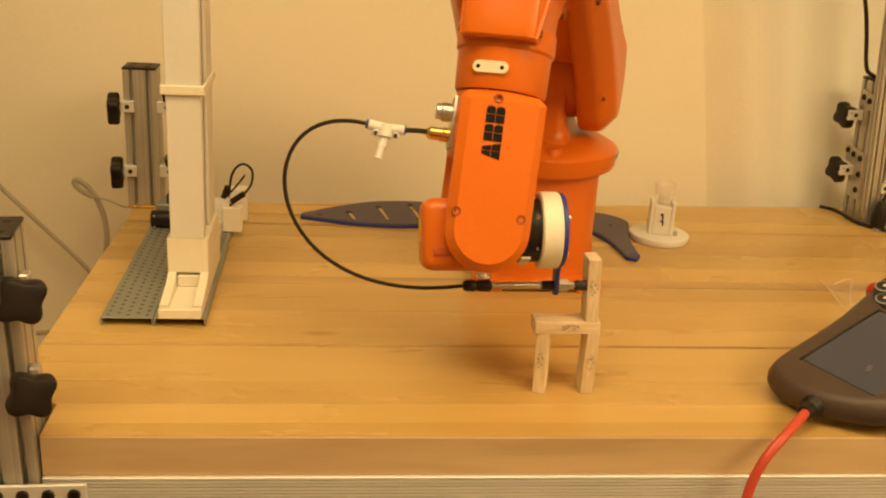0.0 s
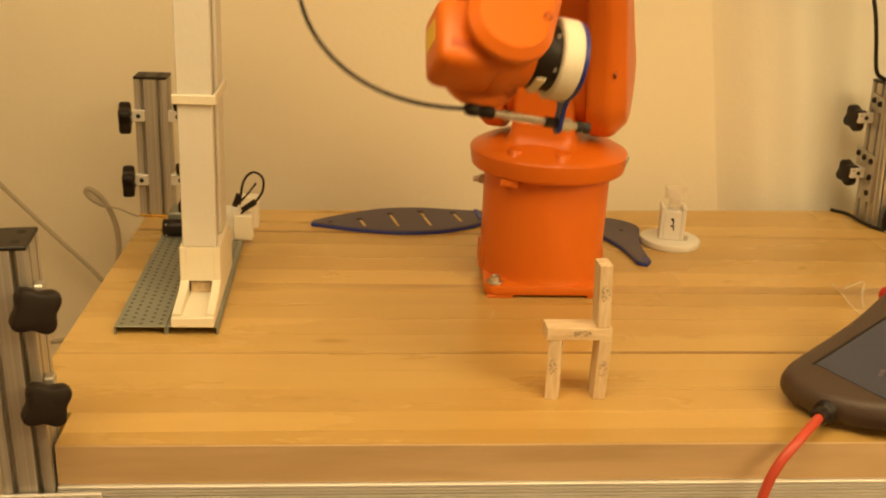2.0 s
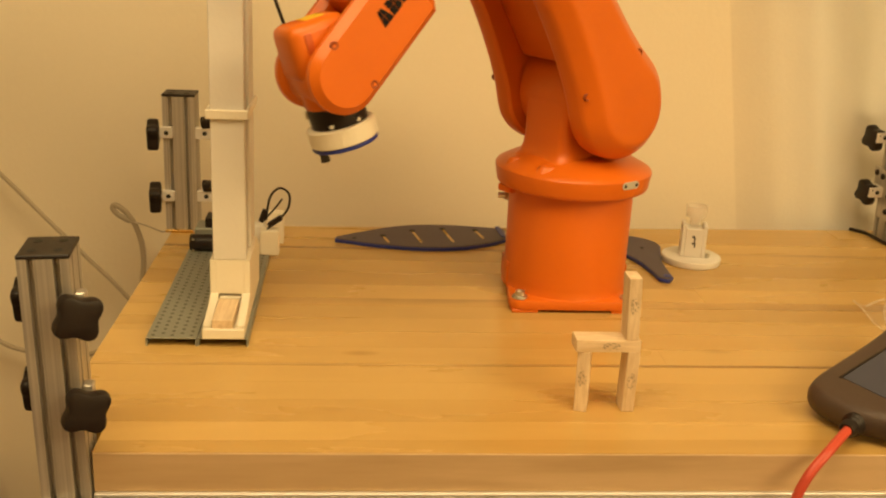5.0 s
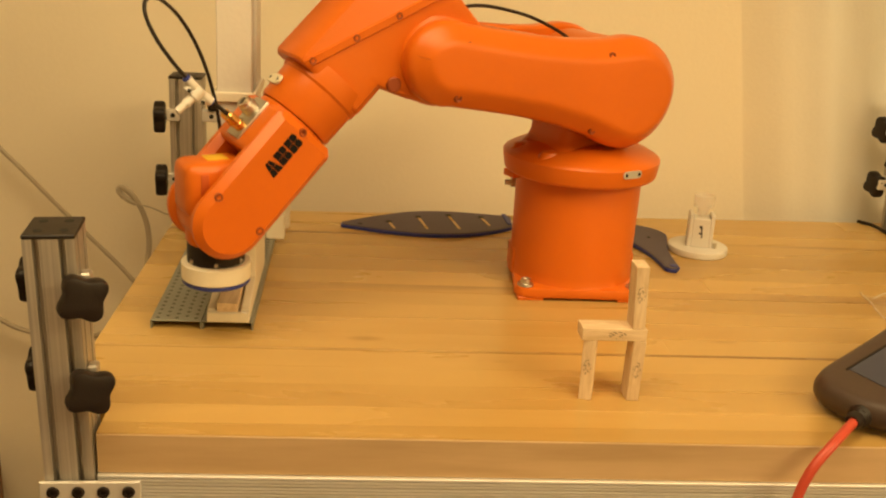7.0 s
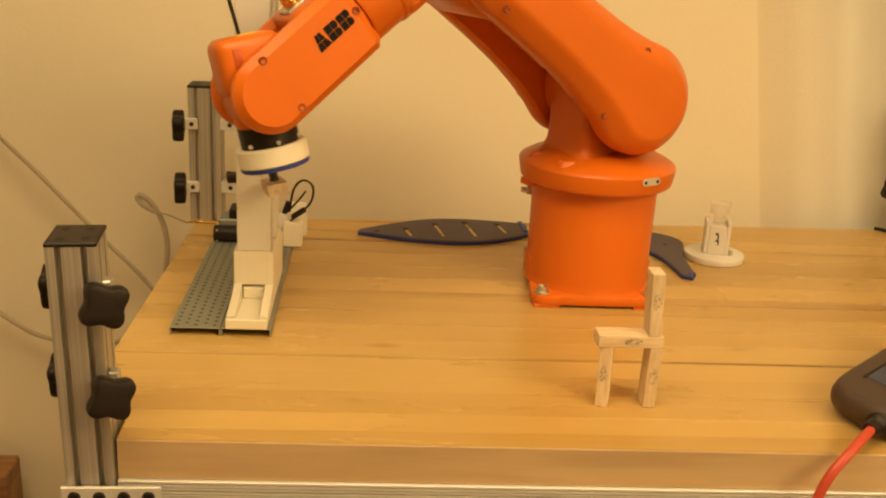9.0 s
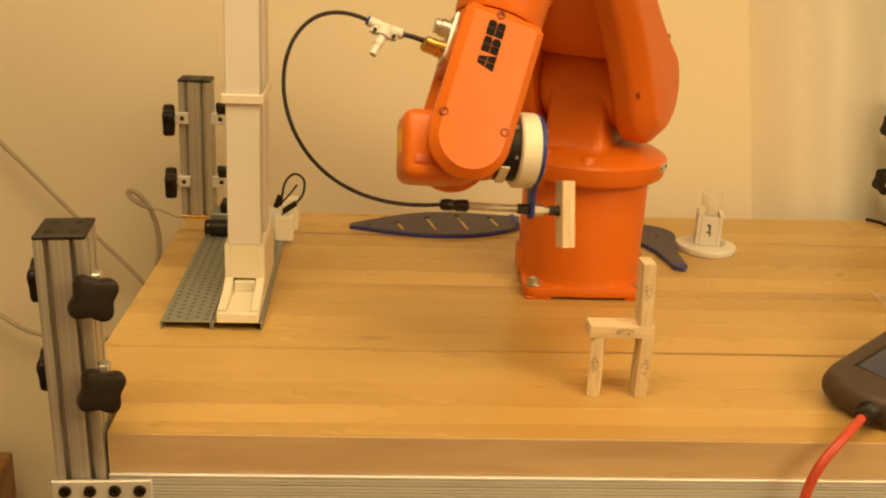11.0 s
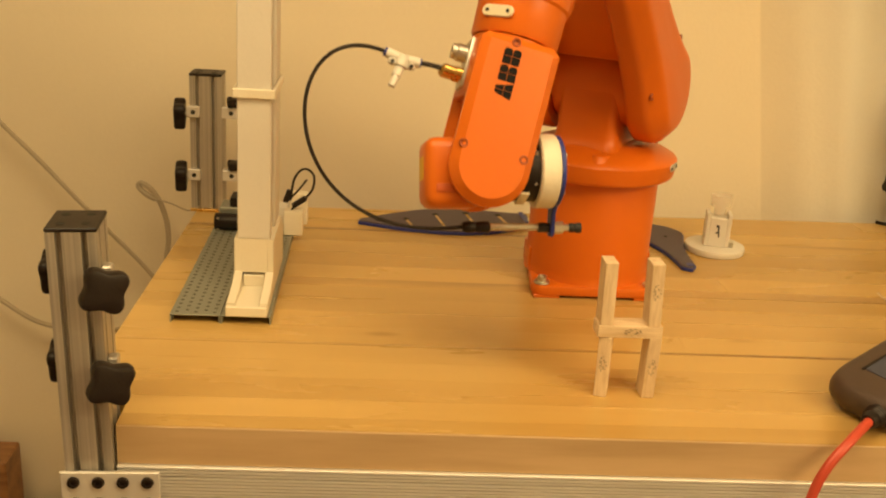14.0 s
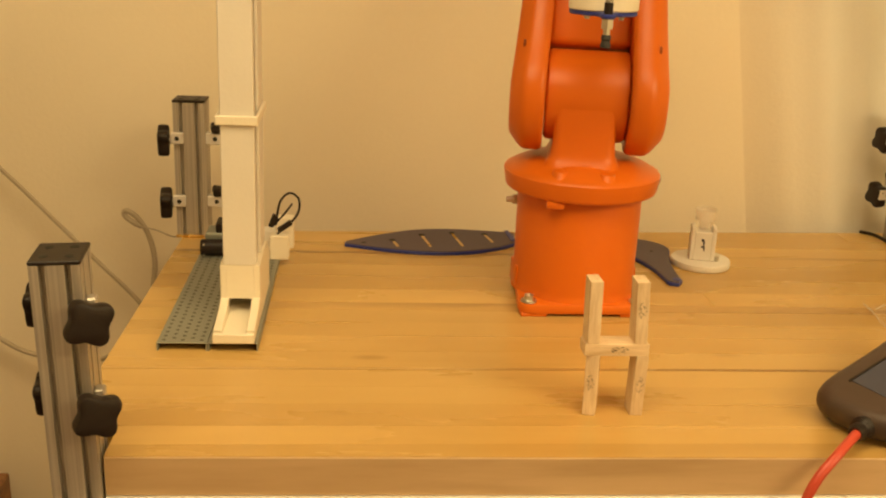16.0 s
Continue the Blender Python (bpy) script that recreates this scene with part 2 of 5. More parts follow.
ALU = material("brushed_aluminium", (0.74, 0.72, 0.69), 0.5, 0.45, 0.05, 12, 0.01, 260, 0.08)
POST_ALU = drawn(material("extruded_aluminium", (0.58, 0.545, 0.49), 0.4, 0.6, 0.05, 12, 0.01, 260, 0.08), 2)
ALU_DARK = material("aluminium_slot", (0.2, 0.19, 0.18), 0.55, 0.7, 0.1, 15, 0.02, 200)
WHITE_PRINT = material("white_printed_plastic", (0.69, 0.66, 0.6), 0.5, 0, 0.04, 14, 0.04, 160)
CREAM_PRINT = material("cream_printed_plastic", (0.78, 0.72, 0.58), 0.48, 0, 0.04, 14, 0.06, 220)
BLUE_PRINT = material("blue_printed_plastic", (0.02, 0.035, 0.24), 0.42, 0, 0.1, 30, 0.05, 300)
SLATE_PRINT = material("slate_printed_plastic", (0.09, 0.074, 0.1), 0.6, 0, 0.12, 25, 0.08, 260)
GREY_STEEL = material("zinc_grey_steel", (0.27, 0.28, 0.24), 0.5, 0.35, 0.1, 12, 0.03, 200)
# PIT and HOLE colour flat discs like the shade inside a hole.
PIT = material("pit_shade", (0.1, 0.1, 0.085), 0.8, 0, 0.05, 20, 0, 100)
HOLE = material("hole_shadow", (0.02, 0.02, 0.018), 0.8, 0, 0.05, 20, 0, 100)
LABEL = material("cream_label", (0.75, 0.68, 0.5), 0.4, 0, 0.04, 30, 0, 100)
SILVER = material("silver_label", (0.6, 0.6, 0.58), 0.35, 0.5, 0.04, 30, 0, 100)
YELLOW = material("yellow_sticker", (0.8, 0.5, 0.03), 0.45, 0, 0.04, 30, 0, 100)
INK = material("dark_ink", (0.012, 0.01, 0.009), 0.7, 0, 0.08, 60, 0, 100)
INK.node_tree.nodes["Principled BSDF"].inputs["Specular IOR Level"].default_value = 0.12
STAMP = material("faded_ink", (0.33, 0.25, 0.16), 0.7, 0, 0.2, 90, 0, 100)
KEY_RING = material("grey_key_ring", (0.3, 0.31, 0.33), 0.5, 0, 0.04, 30, 0, 100)
PENDANT = material("charcoal_plastic", (0.062, 0.04, 0.03), 0.48, 0, 0.1, 14, 0.05, 420)
SCREEN = material("dark_screen", (0.05, 0.054, 0.085), 0.24, 0, 0.1, 6, 0, 100, 0.04)
RED_CORD = material("orange_red_cord", (0.5, 0.062, 0.032), 0.45, 0, 0.06, 30, 0.03, 300)
RED = material("red_button", (0.45, 0.025, 0.018), 0.4, 0, 0.06, 30, 0, 100)
WALL = material("cream_painted_wall", (0.8, 0.72, 0.55), 0.75, 0, 0.05, 1.6, 0.05, 120, 0.04)
SHEET = material("white_hanging_sheet", (0.74, 0.73, 0.65), 0.8, 0, 0.05, 2.0, 0.06, 150, 0.03)
sn, sl = SHEET.node_tree.nodes, SHEET.node_tree.links
sco, sdot, srange, smix = sn.new("ShaderNodeTexCoord"), sn.new("ShaderNodeVectorMath"), sn.new("ShaderNodeMapRange"), sn.new("ShaderNodeMix")
sdot.operation, smix.data_type = "DOT_PRODUCT", "RGBA"
sdot.inputs[1].default_value = (1.0, 0.0, 0.17)
srange.inputs["From Min"].default_value, srange.inputs["From Max"].default_value = 0.64, 0.80
smix.inputs[6].default_value, smix.inputs[7].default_value = (0.8, 0.72, 0.55, 1), (0.74, 0.73, 0.655, 1)
sl.new(sco.outputs["Object"], sdot.inputs[0]), sl.new(sdot.outputs["Value"], srange.inputs["Value"])
sl.new(srange.outputs[0], smix.inputs[0])
sl.new(smix.outputs[2], [k for k in sn if k.bl_idname == "ShaderNodeHueSaturation"][0].inputs["Color"])
CEIL = material("white_ceiling", (0.78, 0.75, 0.68), 0.8, 0, 0.04, 2, 0.05, 80)
CARPET = material("brown_floor", (0.13, 0.07, 0.045), 0.7, 0, 0.15, 6, 0.1, 150)
WIRE_MAT = material("pale_wire", (0.42, 0.36, 0.26), 0.5, 0, 0.06, 20, 0, 100)
BUTCHER = wood("maple_butcher_block", (0.44, 0.265, 0.075), (0.675, 0.46, 0.158), 0.28, 1.3, 0.13, True, (0.9, 5, 5), 0.05, 0.85, 0.12)
HEARTWOOD = wood("maple_heartwood", (0.24, 0.125, 0.035), (0.57, 0.37, 0.125), 0.3, 1.6, 0.05, False, (1.1, 7, 7), 0.2, 0.62, 0.12)
EDGEWOOD = wood("sawn_maple_edge", (0.4, 0.265, 0.125), (0.6, 0.42, 0.23), 0.6, 2.6, 0.06, True, (0.9, 6, 8), 0.2, 0.75)
BLOCKWOOD = wood("pale_block_wood", (0.58, 0.42, 0.24), (0.76, 0.6, 0.4), 0.6, 9, 0.1, False, (3, 24, 24))
OAK = wood("brown_wood", (0.2, 0.09, 0.035), (0.36, 0.18, 0.07), 0.5, 4, 0.1, False)
POSTER = material("black_poster_paper", (0.022, 0.02, 0.022), 0.35, 0, 0.08, 6, 0, 100)


def clear(name, colour=(1, 1, 1), rough=0.05):
    mat = bpy.data.materials.new(name)
    mat.use_nodes = True
    p = mat.node_tree.nodes["Principled BSDF"]
    p.inputs["Base Color"].default_value = (*colour, 1)
    p.inputs["Transmission Weight"].default_value, p.inputs["Roughness"].default_value, p.inputs["IOR"].default_value = 1, rough, 1.45
    return mat


FILM = bpy.data.materials.new("clear_film")
FILM.use_nodes = True
fp = FILM.node_tree.nodes["Principled BSDF"]
fp.inputs["Base Color"].default_value = (0.9, 0.88, 0.8, 1)
fp.inputs["Alpha"].default_value, fp.inputs["Roughness"].default_value = 0.035, 0.1
HAZE = bpy.data.materials.new("hazy_plastic")
HAZE.use_nodes = True
hp = HAZE.node_tree.nodes["Principled BSDF"]
hp.inputs["Base Color"].default_value = (0.8, 0.74, 0.66, 1)
hp.inputs["Alpha"].default_value, hp.inputs["Roughness"].default_value = 0.22, 0.2
CLEAR = clear("clear_plastic", (0.95, 0.95, 0.92))
TUBE_CLEAR = clear("frosted_tube", (0.9, 0.88, 0.8), 0.25)
glow = bpy.data.materials.new("lamp_diffuser")
glow.use_nodes = True
gp = glow.node_tree.nodes["Principled BSDF"]
gp.inputs["Emission Color"].default_value, gp.inputs["Emission Strength"].default_value = (1, 0.8, 0.5, 1), 2.0

# ---- the room ----
def slab(name, x0, x1, y0, y1, z0, z1, mat, label, category):
    ob = part(name, box(B(), x0, x1, y0, y1, z0, z1), mat)
    return tagged(ob, label, category, kind="structure")


WALL_Y = 1.9
slab("wall_north", -2.6, 2.6, WALL_Y, WALL_Y + 0.12, 0, 2.6, WALL, "cream painted wall behind the workbench", "wall")
slab("wall_south", -2.6, 2.6, -2.62, -2.5, 0, 2.6, WALL, "plain cream painted wall of the room", "wall")
slab("wall_west", -2.72, -2.6, -2.62, WALL_Y + 0.12, 0, 2.6, WALL, "plain cream painted side wall", "wall")
slab("wall_east", 2.6, 2.72, -2.62, WALL_Y + 0.12, 0, 2.6, WALL, "plain cream painted side wall", "wall")
slab("floor", -2.72, 2.72, -2.62, WALL_Y + 0.12, -0.1, 0, CARPET, "dark brown floor under the workbench", "floor")
slab("ceiling", -2.72, 2.72, -2.62, WALL_Y + 0.12, 2.6, 2.7, CEIL, "plain white ceiling", "ceiling")
slab("baseboard", -2.6, 2.6, WALL_Y - 0.014, WALL_Y - 0.002, 0.0, 0.1, OAK, "brown wooden baseboard along the wall", "baseboard")

# unseen panels added round the two lamps, with a glow of their own
for at in ((-0.35, 0.45), (1.6, -0.5)):
    lamp = thing("unseen_ceiling_light", pose(at[0], at[1], 2.6), "unseen white ceiling panel added to light the bench", "light", "ceiling lights")
    part("frame", box(B(), -0.79, 0.79, -0.49, 0.49, -0.05, -0.002, 0.004), CEIL, lamp)
    part("diffuser", box(B(), -0.75, 0.75, -0.45, 0.45, -0.06, -0.052, 0.002), glow, lamp, "glowing diffuser of the added panel")

# a pale sheet hangs in soft folds before the wall, its edge sloping outwards to the foot
bm = B()
nx, nz = 110, 12
grid = []
for i in range(nx + 1):
    column = []
    for k in range(nz + 1):
        z = 0.3 + 1.9 * k / nz
        x = 0.43 + 1.4 * i / nx + 0.17 * (1.2 - z)
        u = 1.4 * i / nx
        rise = min(1.0, max(0.0, u / 0.13))
        rise = rise * rise * (3 - 2 * rise)
        fold = 0.007 * math.sin(u * 38 + 1.2 * math.sin(u * 11)) + 0.003 * math.sin(u * 83 + z)
        column.append(bm.verts.new((x, WALL_Y + 0.004 - rise * (0.055 + fold), z)))
    grid.append(column)
for a, b in zip(grid, grid[1:]):
    for k in range(nz):
        bm.faces.new((a[k], b[k], b[k + 1], a[k + 1]))
sheet = part("hanging_sheet", bm, SHEET)
sheet.modifiers.new("thick", "SOLIDIFY").thickness = 0.002
tagged(sheet, "pale white sheet hanging in soft folds before the wall", "sheet")

# ---- the workbench ----
X1 = 1.05                                 # the far end of the worktop
THICK = 0.0425


def BACK(x):
    """The back edge, a little out of square."""
    return 1.785 + 0.045 * x


def FRONT(x):
    return 1.0115 - 0.009 * x


def LEFT(y):
    """The left end, a little out of square too."""
    return -0.5265 + 0.018 * (y - 1.2)


def profile_rail(length, w, h, mat, slot, name, parent, m):
    """An aluminium extrusion along x with slots in its front."""
    pts, z = [(w, 0.0), (0.0006, 0.0), (0.0, -0.0006)], -0.0034
    while z > -h + 0.003:
        deep, half = (0.0035, 0.0014) if min(abs(z + h * 0.27), abs(z + h * 0.73)) < 0.0019 else (0.0028, 0.0008)
        pts += [(0.0, z + half), (deep, z + half * 0.8), (deep, z - half * 0.8), (0.0, z - half)]
        z -= 0.0038
    pts += [(0.0, -h), (w, -h)]
    return part(name, prism(B(), pts, 0, length, 0, 1, Matrix(((0, 0, 1, 0), (1, 0, 0, 0), (0, 1, 0, 0), (0, 0, 0, 1)))), mat, parent, "", m)


bench = thing("workbench", pose(0, 0, 0), "workbench with a maple butcher-block top on an aluminium extrusion frame", "workbench")
rail_z = T - THICK - 0.0005
profile_rail(1.53, 0.045, 0.047, ALU, ALU_DARK, "front_rail", bench, pose(-0.4735, 1.0095, rail_z, 0, 0, -0.5))
profile_rail(1.5, 0.045, 0.047, ALU, ALU_DARK, "back_rail", bench, pose(-0.474, 1.66, rail_z))
for x, y in ((-0.498, 1.62), (0.98, 1.03), (0.98, 1.62)):
    part("leg", box(B(), x - 0.0225, x + 0.0225, y, y + 0.045, 0.0, rail_z - (0.0 if x < 0 else 0.0475), 0.002), ALU, bench)


# ---- the robot ----
ROBOT_AT = pose(0.079, 1.477, T)
robot = thing("robot_arm", ROBOT_AT, "orange six-axis industrial robot arm bolted to the workbench", "robot arm")


def screw(parent, at, axis, r=0.0042, mat=None):
    """A socket screw sunk in a cover; axis is the way it looks."""
    m = Matrix.Translation(at) @ Vector(axis).to_track_quat("Z", "Y").to_matrix().to_4x4()
    bm = B()
    lathe(bm, [(0, -0.001), (r * 0.55, -0.001), (r * 0.6, 0.0008), (r, 0.0012), (r * 1.15, 0.0), (r * 1.15, -0.002)], 14, m)
    return part("screw", bm, mat or SCREW, parent)


# base: square foot with a round body
bm = B()
pts = []
for cx, cy, a0 in ((0.058, 0.072, 0), (-0.058, 0.072, 90), (-0.072, -0.072, 180), (0.072, -0.072, 270)):
    for a in np.linspace(a0, a0 + 90, 7):
        pts.append((cx + 0.018 * math.cos(radians(a)), cy + 0.018 * math.sin(radians(a))))
prism(bm, pts, 0.0035, 0.018, 0.004, 2)
part("base_plate", bm, ORANGE, robot)
for sx in (-1, 1):
    for sy in (-1, 1):
        part("foot_pad", box(B(), sx * (0.063 - 0.006 * sy) - 0.018, sx * (0.063 - 0.006 * sy) + 0.018, sy * 0.068 - 0.02, sy * 0.068 + 0.02, 0, 0.0045, 0.001, 1), ORANGE, robot)
    part("side_ledge", box(B(), sx * 0.083 - 0.004, sx * 0.083 + 0.004, -0.02, 0.03, 0.015, 0.05, 0.003, 2), ORANGE, robot)
part("rear_box", prism(B(), [(-0.07, 0.0), (0.07, 0.0), (0.072, 0.04), (0.068, 0.086), (-0.068, 0.086), (-0.072, 0.04)], 0.016, 0.14, 0.006, 2), ORANGE, robot)
bm = B()
lathe(bm, [(0.0, 0.015), (0.089, 0.016), (0.0868, 0.02), (0.0862, 0.03), (0.0868, 0.16), (0.084, 0.168), (0.06, 0.17), (0, 0.17)], 72)
part("base_body", bm, ORANGE, robot)
for sx in (-1, 1):
    for sy in (-1, 1):
        bm = B()
        lathe(bm, [(0.0, 0.0255), (0.0035, 0.0255), (0.0042, 0.0275), (0.0065, 0.0275), (0.0072, 0.0215), (0.0105, 0.021), (0.0112, 0.0185), (0.0, 0.0182)], 18)
        part("bolt", bm, STEEL, robot, "bright steel anchor bolt", pose(sx * (0.07 - 0.0055 * sy), sy * 0.0755, 0))
part("connector", lathe(B(), [(0, 0), (0.007, 0), (0.007, 0.009), (0.0045, 0.01), (0.004, 0.018), (0, 0.018)], 14, pose(-0.078, 0.045, 0.13, 0, -90, 0)), STEEL, robot, "small metal air connector")

# link 1: turret with collar, neck and shoulder barrel; x points ahead
link1 = part("turret", lathe(lathe(B(), [(0.0, 0.163), (0.1025, 0.163), (0.1045, 0.1645), (0.1055, 0.167), (0.1083, 0.184), (0.1082, 0.1875), (0.1062, 0.1905), (0.1, 0.194), (0.088, 0.2), (0.07, 0.2065), (0.05, 0.21), (0.0, 0.21)], 72),
                     [(0, -0.058), (0.056, -0.058), (0.0605, -0.055), (0.0615, -0.05), (0.0615, 0.045), (0.0605, 0.05), (0.056, 0.053), (0, 0.053)], 56, Matrix.Translation((0, 0, 0.29)) @ AY), ORANGE, robot)
bm = B()
loops = []
for z, hx, hy, r in ((0.192, 0.088, 0.066, 0.03), (0.2, 0.076, 0.056, 0.026), (0.208, 0.068, 0.048, 0.02), (0.218, 0.0635, 0.0435, 0.015), (0.232, 0.0615, 0.0415, 0.012), (0.26, 0.061, 0.041, 0.01), (0.289, 0.0605, 0.041, 0.009)):
    ring = []
    for sx, sy, a0 in ((1, 1, 0), (-1, 1, 90), (-1, -1, 180), (1, -1, 270)):
        for a in np.linspace(a0, a0 + 90, 6):
            ring.append(bm.verts.new((sx * (hx - r) + r * math.cos(radians(a)), sy * (hy - r) + r * math.sin(radians(a)) - 0.0025, z)))
    loops.append(ring)
for a, b in zip(loops, loops[1:]):
    for k in range(len(a)):
        bm.faces.new((a[k], a[(k + 1) % len(a)], b[(k + 1) % len(a)], b[k]))
bm.faces.new(loops[-1])
part("neck", bm, ORANGE, link1)
for sy in (-1, 1):
    bm = B()
    lathe(bm, [(0, 0.012), (0.014, 0.009), (0.02, 0.0), (0.02, -0.01)], 24, Matrix.Translation((0.074, sy * 0.03, 0.192)) @ Matrix.Diagonal((1.2, 0.8, 1, 1)))
    part("rib", bm, ORANGE, link1)
part("stop_block", box(B(), 0.083, 0.097, -0.046, -0.022, 0.153, 0.163, 0.002), ORANGE, link1)
bm = B()
prism(bm, stadium(-0.0105, 0.0052, 0.0105, 0.0052, 8), 0, 0.0012, 0.0005, 1)
part("nameplate", bm, SILVER, link1, "silver type plate", Matrix.Translation((0.0, 0.1072, 0.183)) @ Matrix(((-1, 0, 0, 0), (0, 0, 1, 0), (0, 1, 0, 0), (0, 0, 0, 1))))
for x in (-0.0105, 0.0105):
    part("rivet", lathe(B(), [(0, 0.0022), (0.0022, 0.0018), (0.0026, 0), (0, 0)], 10, Matrix.Translation((x, 0.1072, 0.183)) @ AY), INK, link1)

# link 2: lower arm, two side covers and a web; z points along it
UPZ = Matrix(((0, 1, 0, 0), (0, 0, 1, 0), (1, 0, 0, 0), (0, 0, 0, 1)))   # outline's x to z, its y to x, its thickness to y


def arm_outline():
    """The side view of the lower arm: wide at the shoulder, waisted, round at the elbow."""
    ra, rb, L = 0.0775, 0.053, 0.27
    a1, b1 = radians(107), radians(78)
    right = [(-ra * math.cos(a), ra * math.sin(a)) for a in np.linspace(0.0, a1, 18)]
    z0, w0 = right[-1]
    end = [(L - rb * math.cos(a), rb * math.sin(a)) for a in np.linspace(b1, math.pi, 16)]
    z1, w1 = end[0]
    for k in range(1, 12):
        u = k / 12
        right.append((z0 + (z1 - z0) * u, w0 + (w1 - w0) * (u + 0.42 * math.sin(math.pi * u ** 0.75))))
    right += end
    right[0], right[-1] = (right[0][0], 0.0008), (right[-1][0], 0.0008)
    return right + [(z, -0.875 * w) for z, w in right[::-1]]


link2 = new("lower_arm")
bm = B()
box(bm, -0.045, 0.024, -0.06, 0.055, 0.0645, 0.285, 0.01, 3)
cyl(bm, 0.05, -0.059, 0.054, 0.003, 40, Matrix.Translation((0, 0, 0.27)) @ AY)
bpy.data.objects.remove(link2)
link2 = part("lower_arm", bm, ORANGE, robot)
out = arm_outline()
for sy in (-1, 1):
    bm = B()
    inner, outer = (0.0535, 0.1) if sy > 0 else (-0.107, -0.0585)
    bulge = 1.07 if sy > 0 else 1.0
    tmp = B()
    rise = ((0.0, 0.004), (0.003, 0.001), (0.006, 0.0), (0.022, 0.0), (0.027, 0.0012), (0.0315, 0.0045), (0.0425, 0.018), (0.045, 0.0215), (0.0463, 0.0255), (0.0465, 0.029))
    loft(tmp, [[(x, y, (0.0535 if sy > 0 else -0.0585) + sy * d * bulge) for x, y in inset(out, w)] for d, w in rise])
    for v in tmp.verts:
        v.co.z *= 1 - 0.15 * max(0.0, v.co.x) / 0.27
    add(bm, tmp, UPZ)
    cover = part("side_cover", bm, ORANGE, link2)
    base = 0.0535 if sy > 0 else -0.0585
    for z, x, d in ((0.053, -0.038, 0.0425), (0.052, 0.0575, 0.0345), (0.259, -0.022, 0.0425), (0.258, 0.039, 0.0395)):
        screw(cover, (x, (base + sy * d * bulge) * (1 - 0.15 * z / 0.27), z), (0, sy, 0), 0.0045)
    part("pivot_cap", lathe(B(), [(0, 0.003), (0.006, 0.003), (0.0075, 0)], 12, Matrix.Translation((-0.05, sy * 0.056, -0.03)) @ AY), BRASS, cover)
bm = B()
part("arm_cable", tube(bm, spline([(0.0, 0.03, 0.29), (-0.06, 0.035, 0.25), (-0.068, 0.03, 0.16), (-0.05, 0.02, 0.07), (-0.03, 0.01, 0.05)]), 0.0022), BLACK, link2)

# link 3: elbow and upper forearm; x points along the forearm, axis 4 lies 0.07 above axis 3
link3 = part("elbow", cyl(B(), 0.056, -0.06, 0.056, 0.012, 48, AY), ORANGE, robot)
bm = B()
loops = []
for x, grow in ((-0.064, 0.93), (-0.06, 0.985), (-0.054, 1.0), (-0.02, 1.0), (0.02, 1.0), (0.045, 1.0), (0.06, 1.0), (0.075, 1.0), (0.095, 1.0), (0.11, 1.0), (0.1145, 0.985), (0.117, 0.94)):
    u = (x + 0.054) / 0.168
    zt, ht, yr, zr = 0.124 + 0.006 * u, 0.027, 0.0575 - 0.0185 * u, 0.06 + 0.063 * u
    zb = -0.046 + 0.076 * max(0.0, min(1.0, (x - 0.03) / 0.045)) ** 1.5
    yb = 0.05 - 0.005 * u
    half = [(ht, zt), (ht + 0.0085, zt - 0.0045), (yr - 0.0028, zr + 0.0005), (yr, zr - 0.0005), (yr + 0.0006, zr - 0.009), (yr - 0.0015, zr - 0.0105), (yb + 0.002, zb + 0.03), (yb - 0.001, zb + 0.01), (yb - 0.01, zb)]
    if zr > zt - 0.006:
        half[1] = (min(ht + 0.0085, yr - 0.003), max(zt - 0.0045, zr + 0.001))
    mid = (zt + zb) / 2
    loops.append([(x, y * grow, mid + (z - mid) * grow) for y, z in half] + [(x, -y * grow, mid + (z - mid) * grow) for y, z in half[::-1]])
loft(bm, loops)
part("forearm_housing", bm, ORANGE, link3)
for sy in (-1, 1):
    for x in (0.108, 0.056, 0.004, -0.046):
        u = (x + 0.054) / 0.168
        screw(link3, (x, sy * (0.0578 - 0.0185 * u), 0.0555 + 0.063 * u), (0, sy, 0.1), 0.0036)
    # a round hole in the elbow, its shade drawn as a dark disc
    part("plug", lathe(B(), [(0, 0.0012), (0.0075, 0.0012), (0.009, 0.0002), (0.009, -0.004)], 18, Matrix.Translation((0.062, sy * 0.0495, 0.026)) @ AY @ pose(0, 0, 0, 0 if sy > 0 else 180, 0, 0)), SCREW, link3, "dark disc in place of a shaded round hole")
bm = B()
lathe(bm, [(0.0, 0.1), (0.05, 0.1), (0.0505, 0.112), (0.05, 0.121), (0.0478, 0.124), (0.0468, 0.161), (0.045, 0.1645), (0, 0.165)], 48, Matrix.Translation((0, 0, 0.07)) @ AX)
part("wrist_collar", bm, ORANGE, link3)
for m in (pose(0.1445, -0.0045, 0.07 + 0.047, 0, -5, 90),):
    bm = B()
    prism(bm, stadium(-0.012, 0.0062, 0.012, 0.0062, 8), -0.001, 0.0022, 0.0008, 1)
    plate = part("service_plate", bm, LABEL, link3, "cream service plate", m)
    for x in (-0.012, 0.012):
        part("pin", lathe(B(), [(0, 0.0028), (0.002, 0.0026), (0.0022, 0.001), (0, 0.001)], 10, Matrix.Translation((x, 0, 0))), INK, plate)

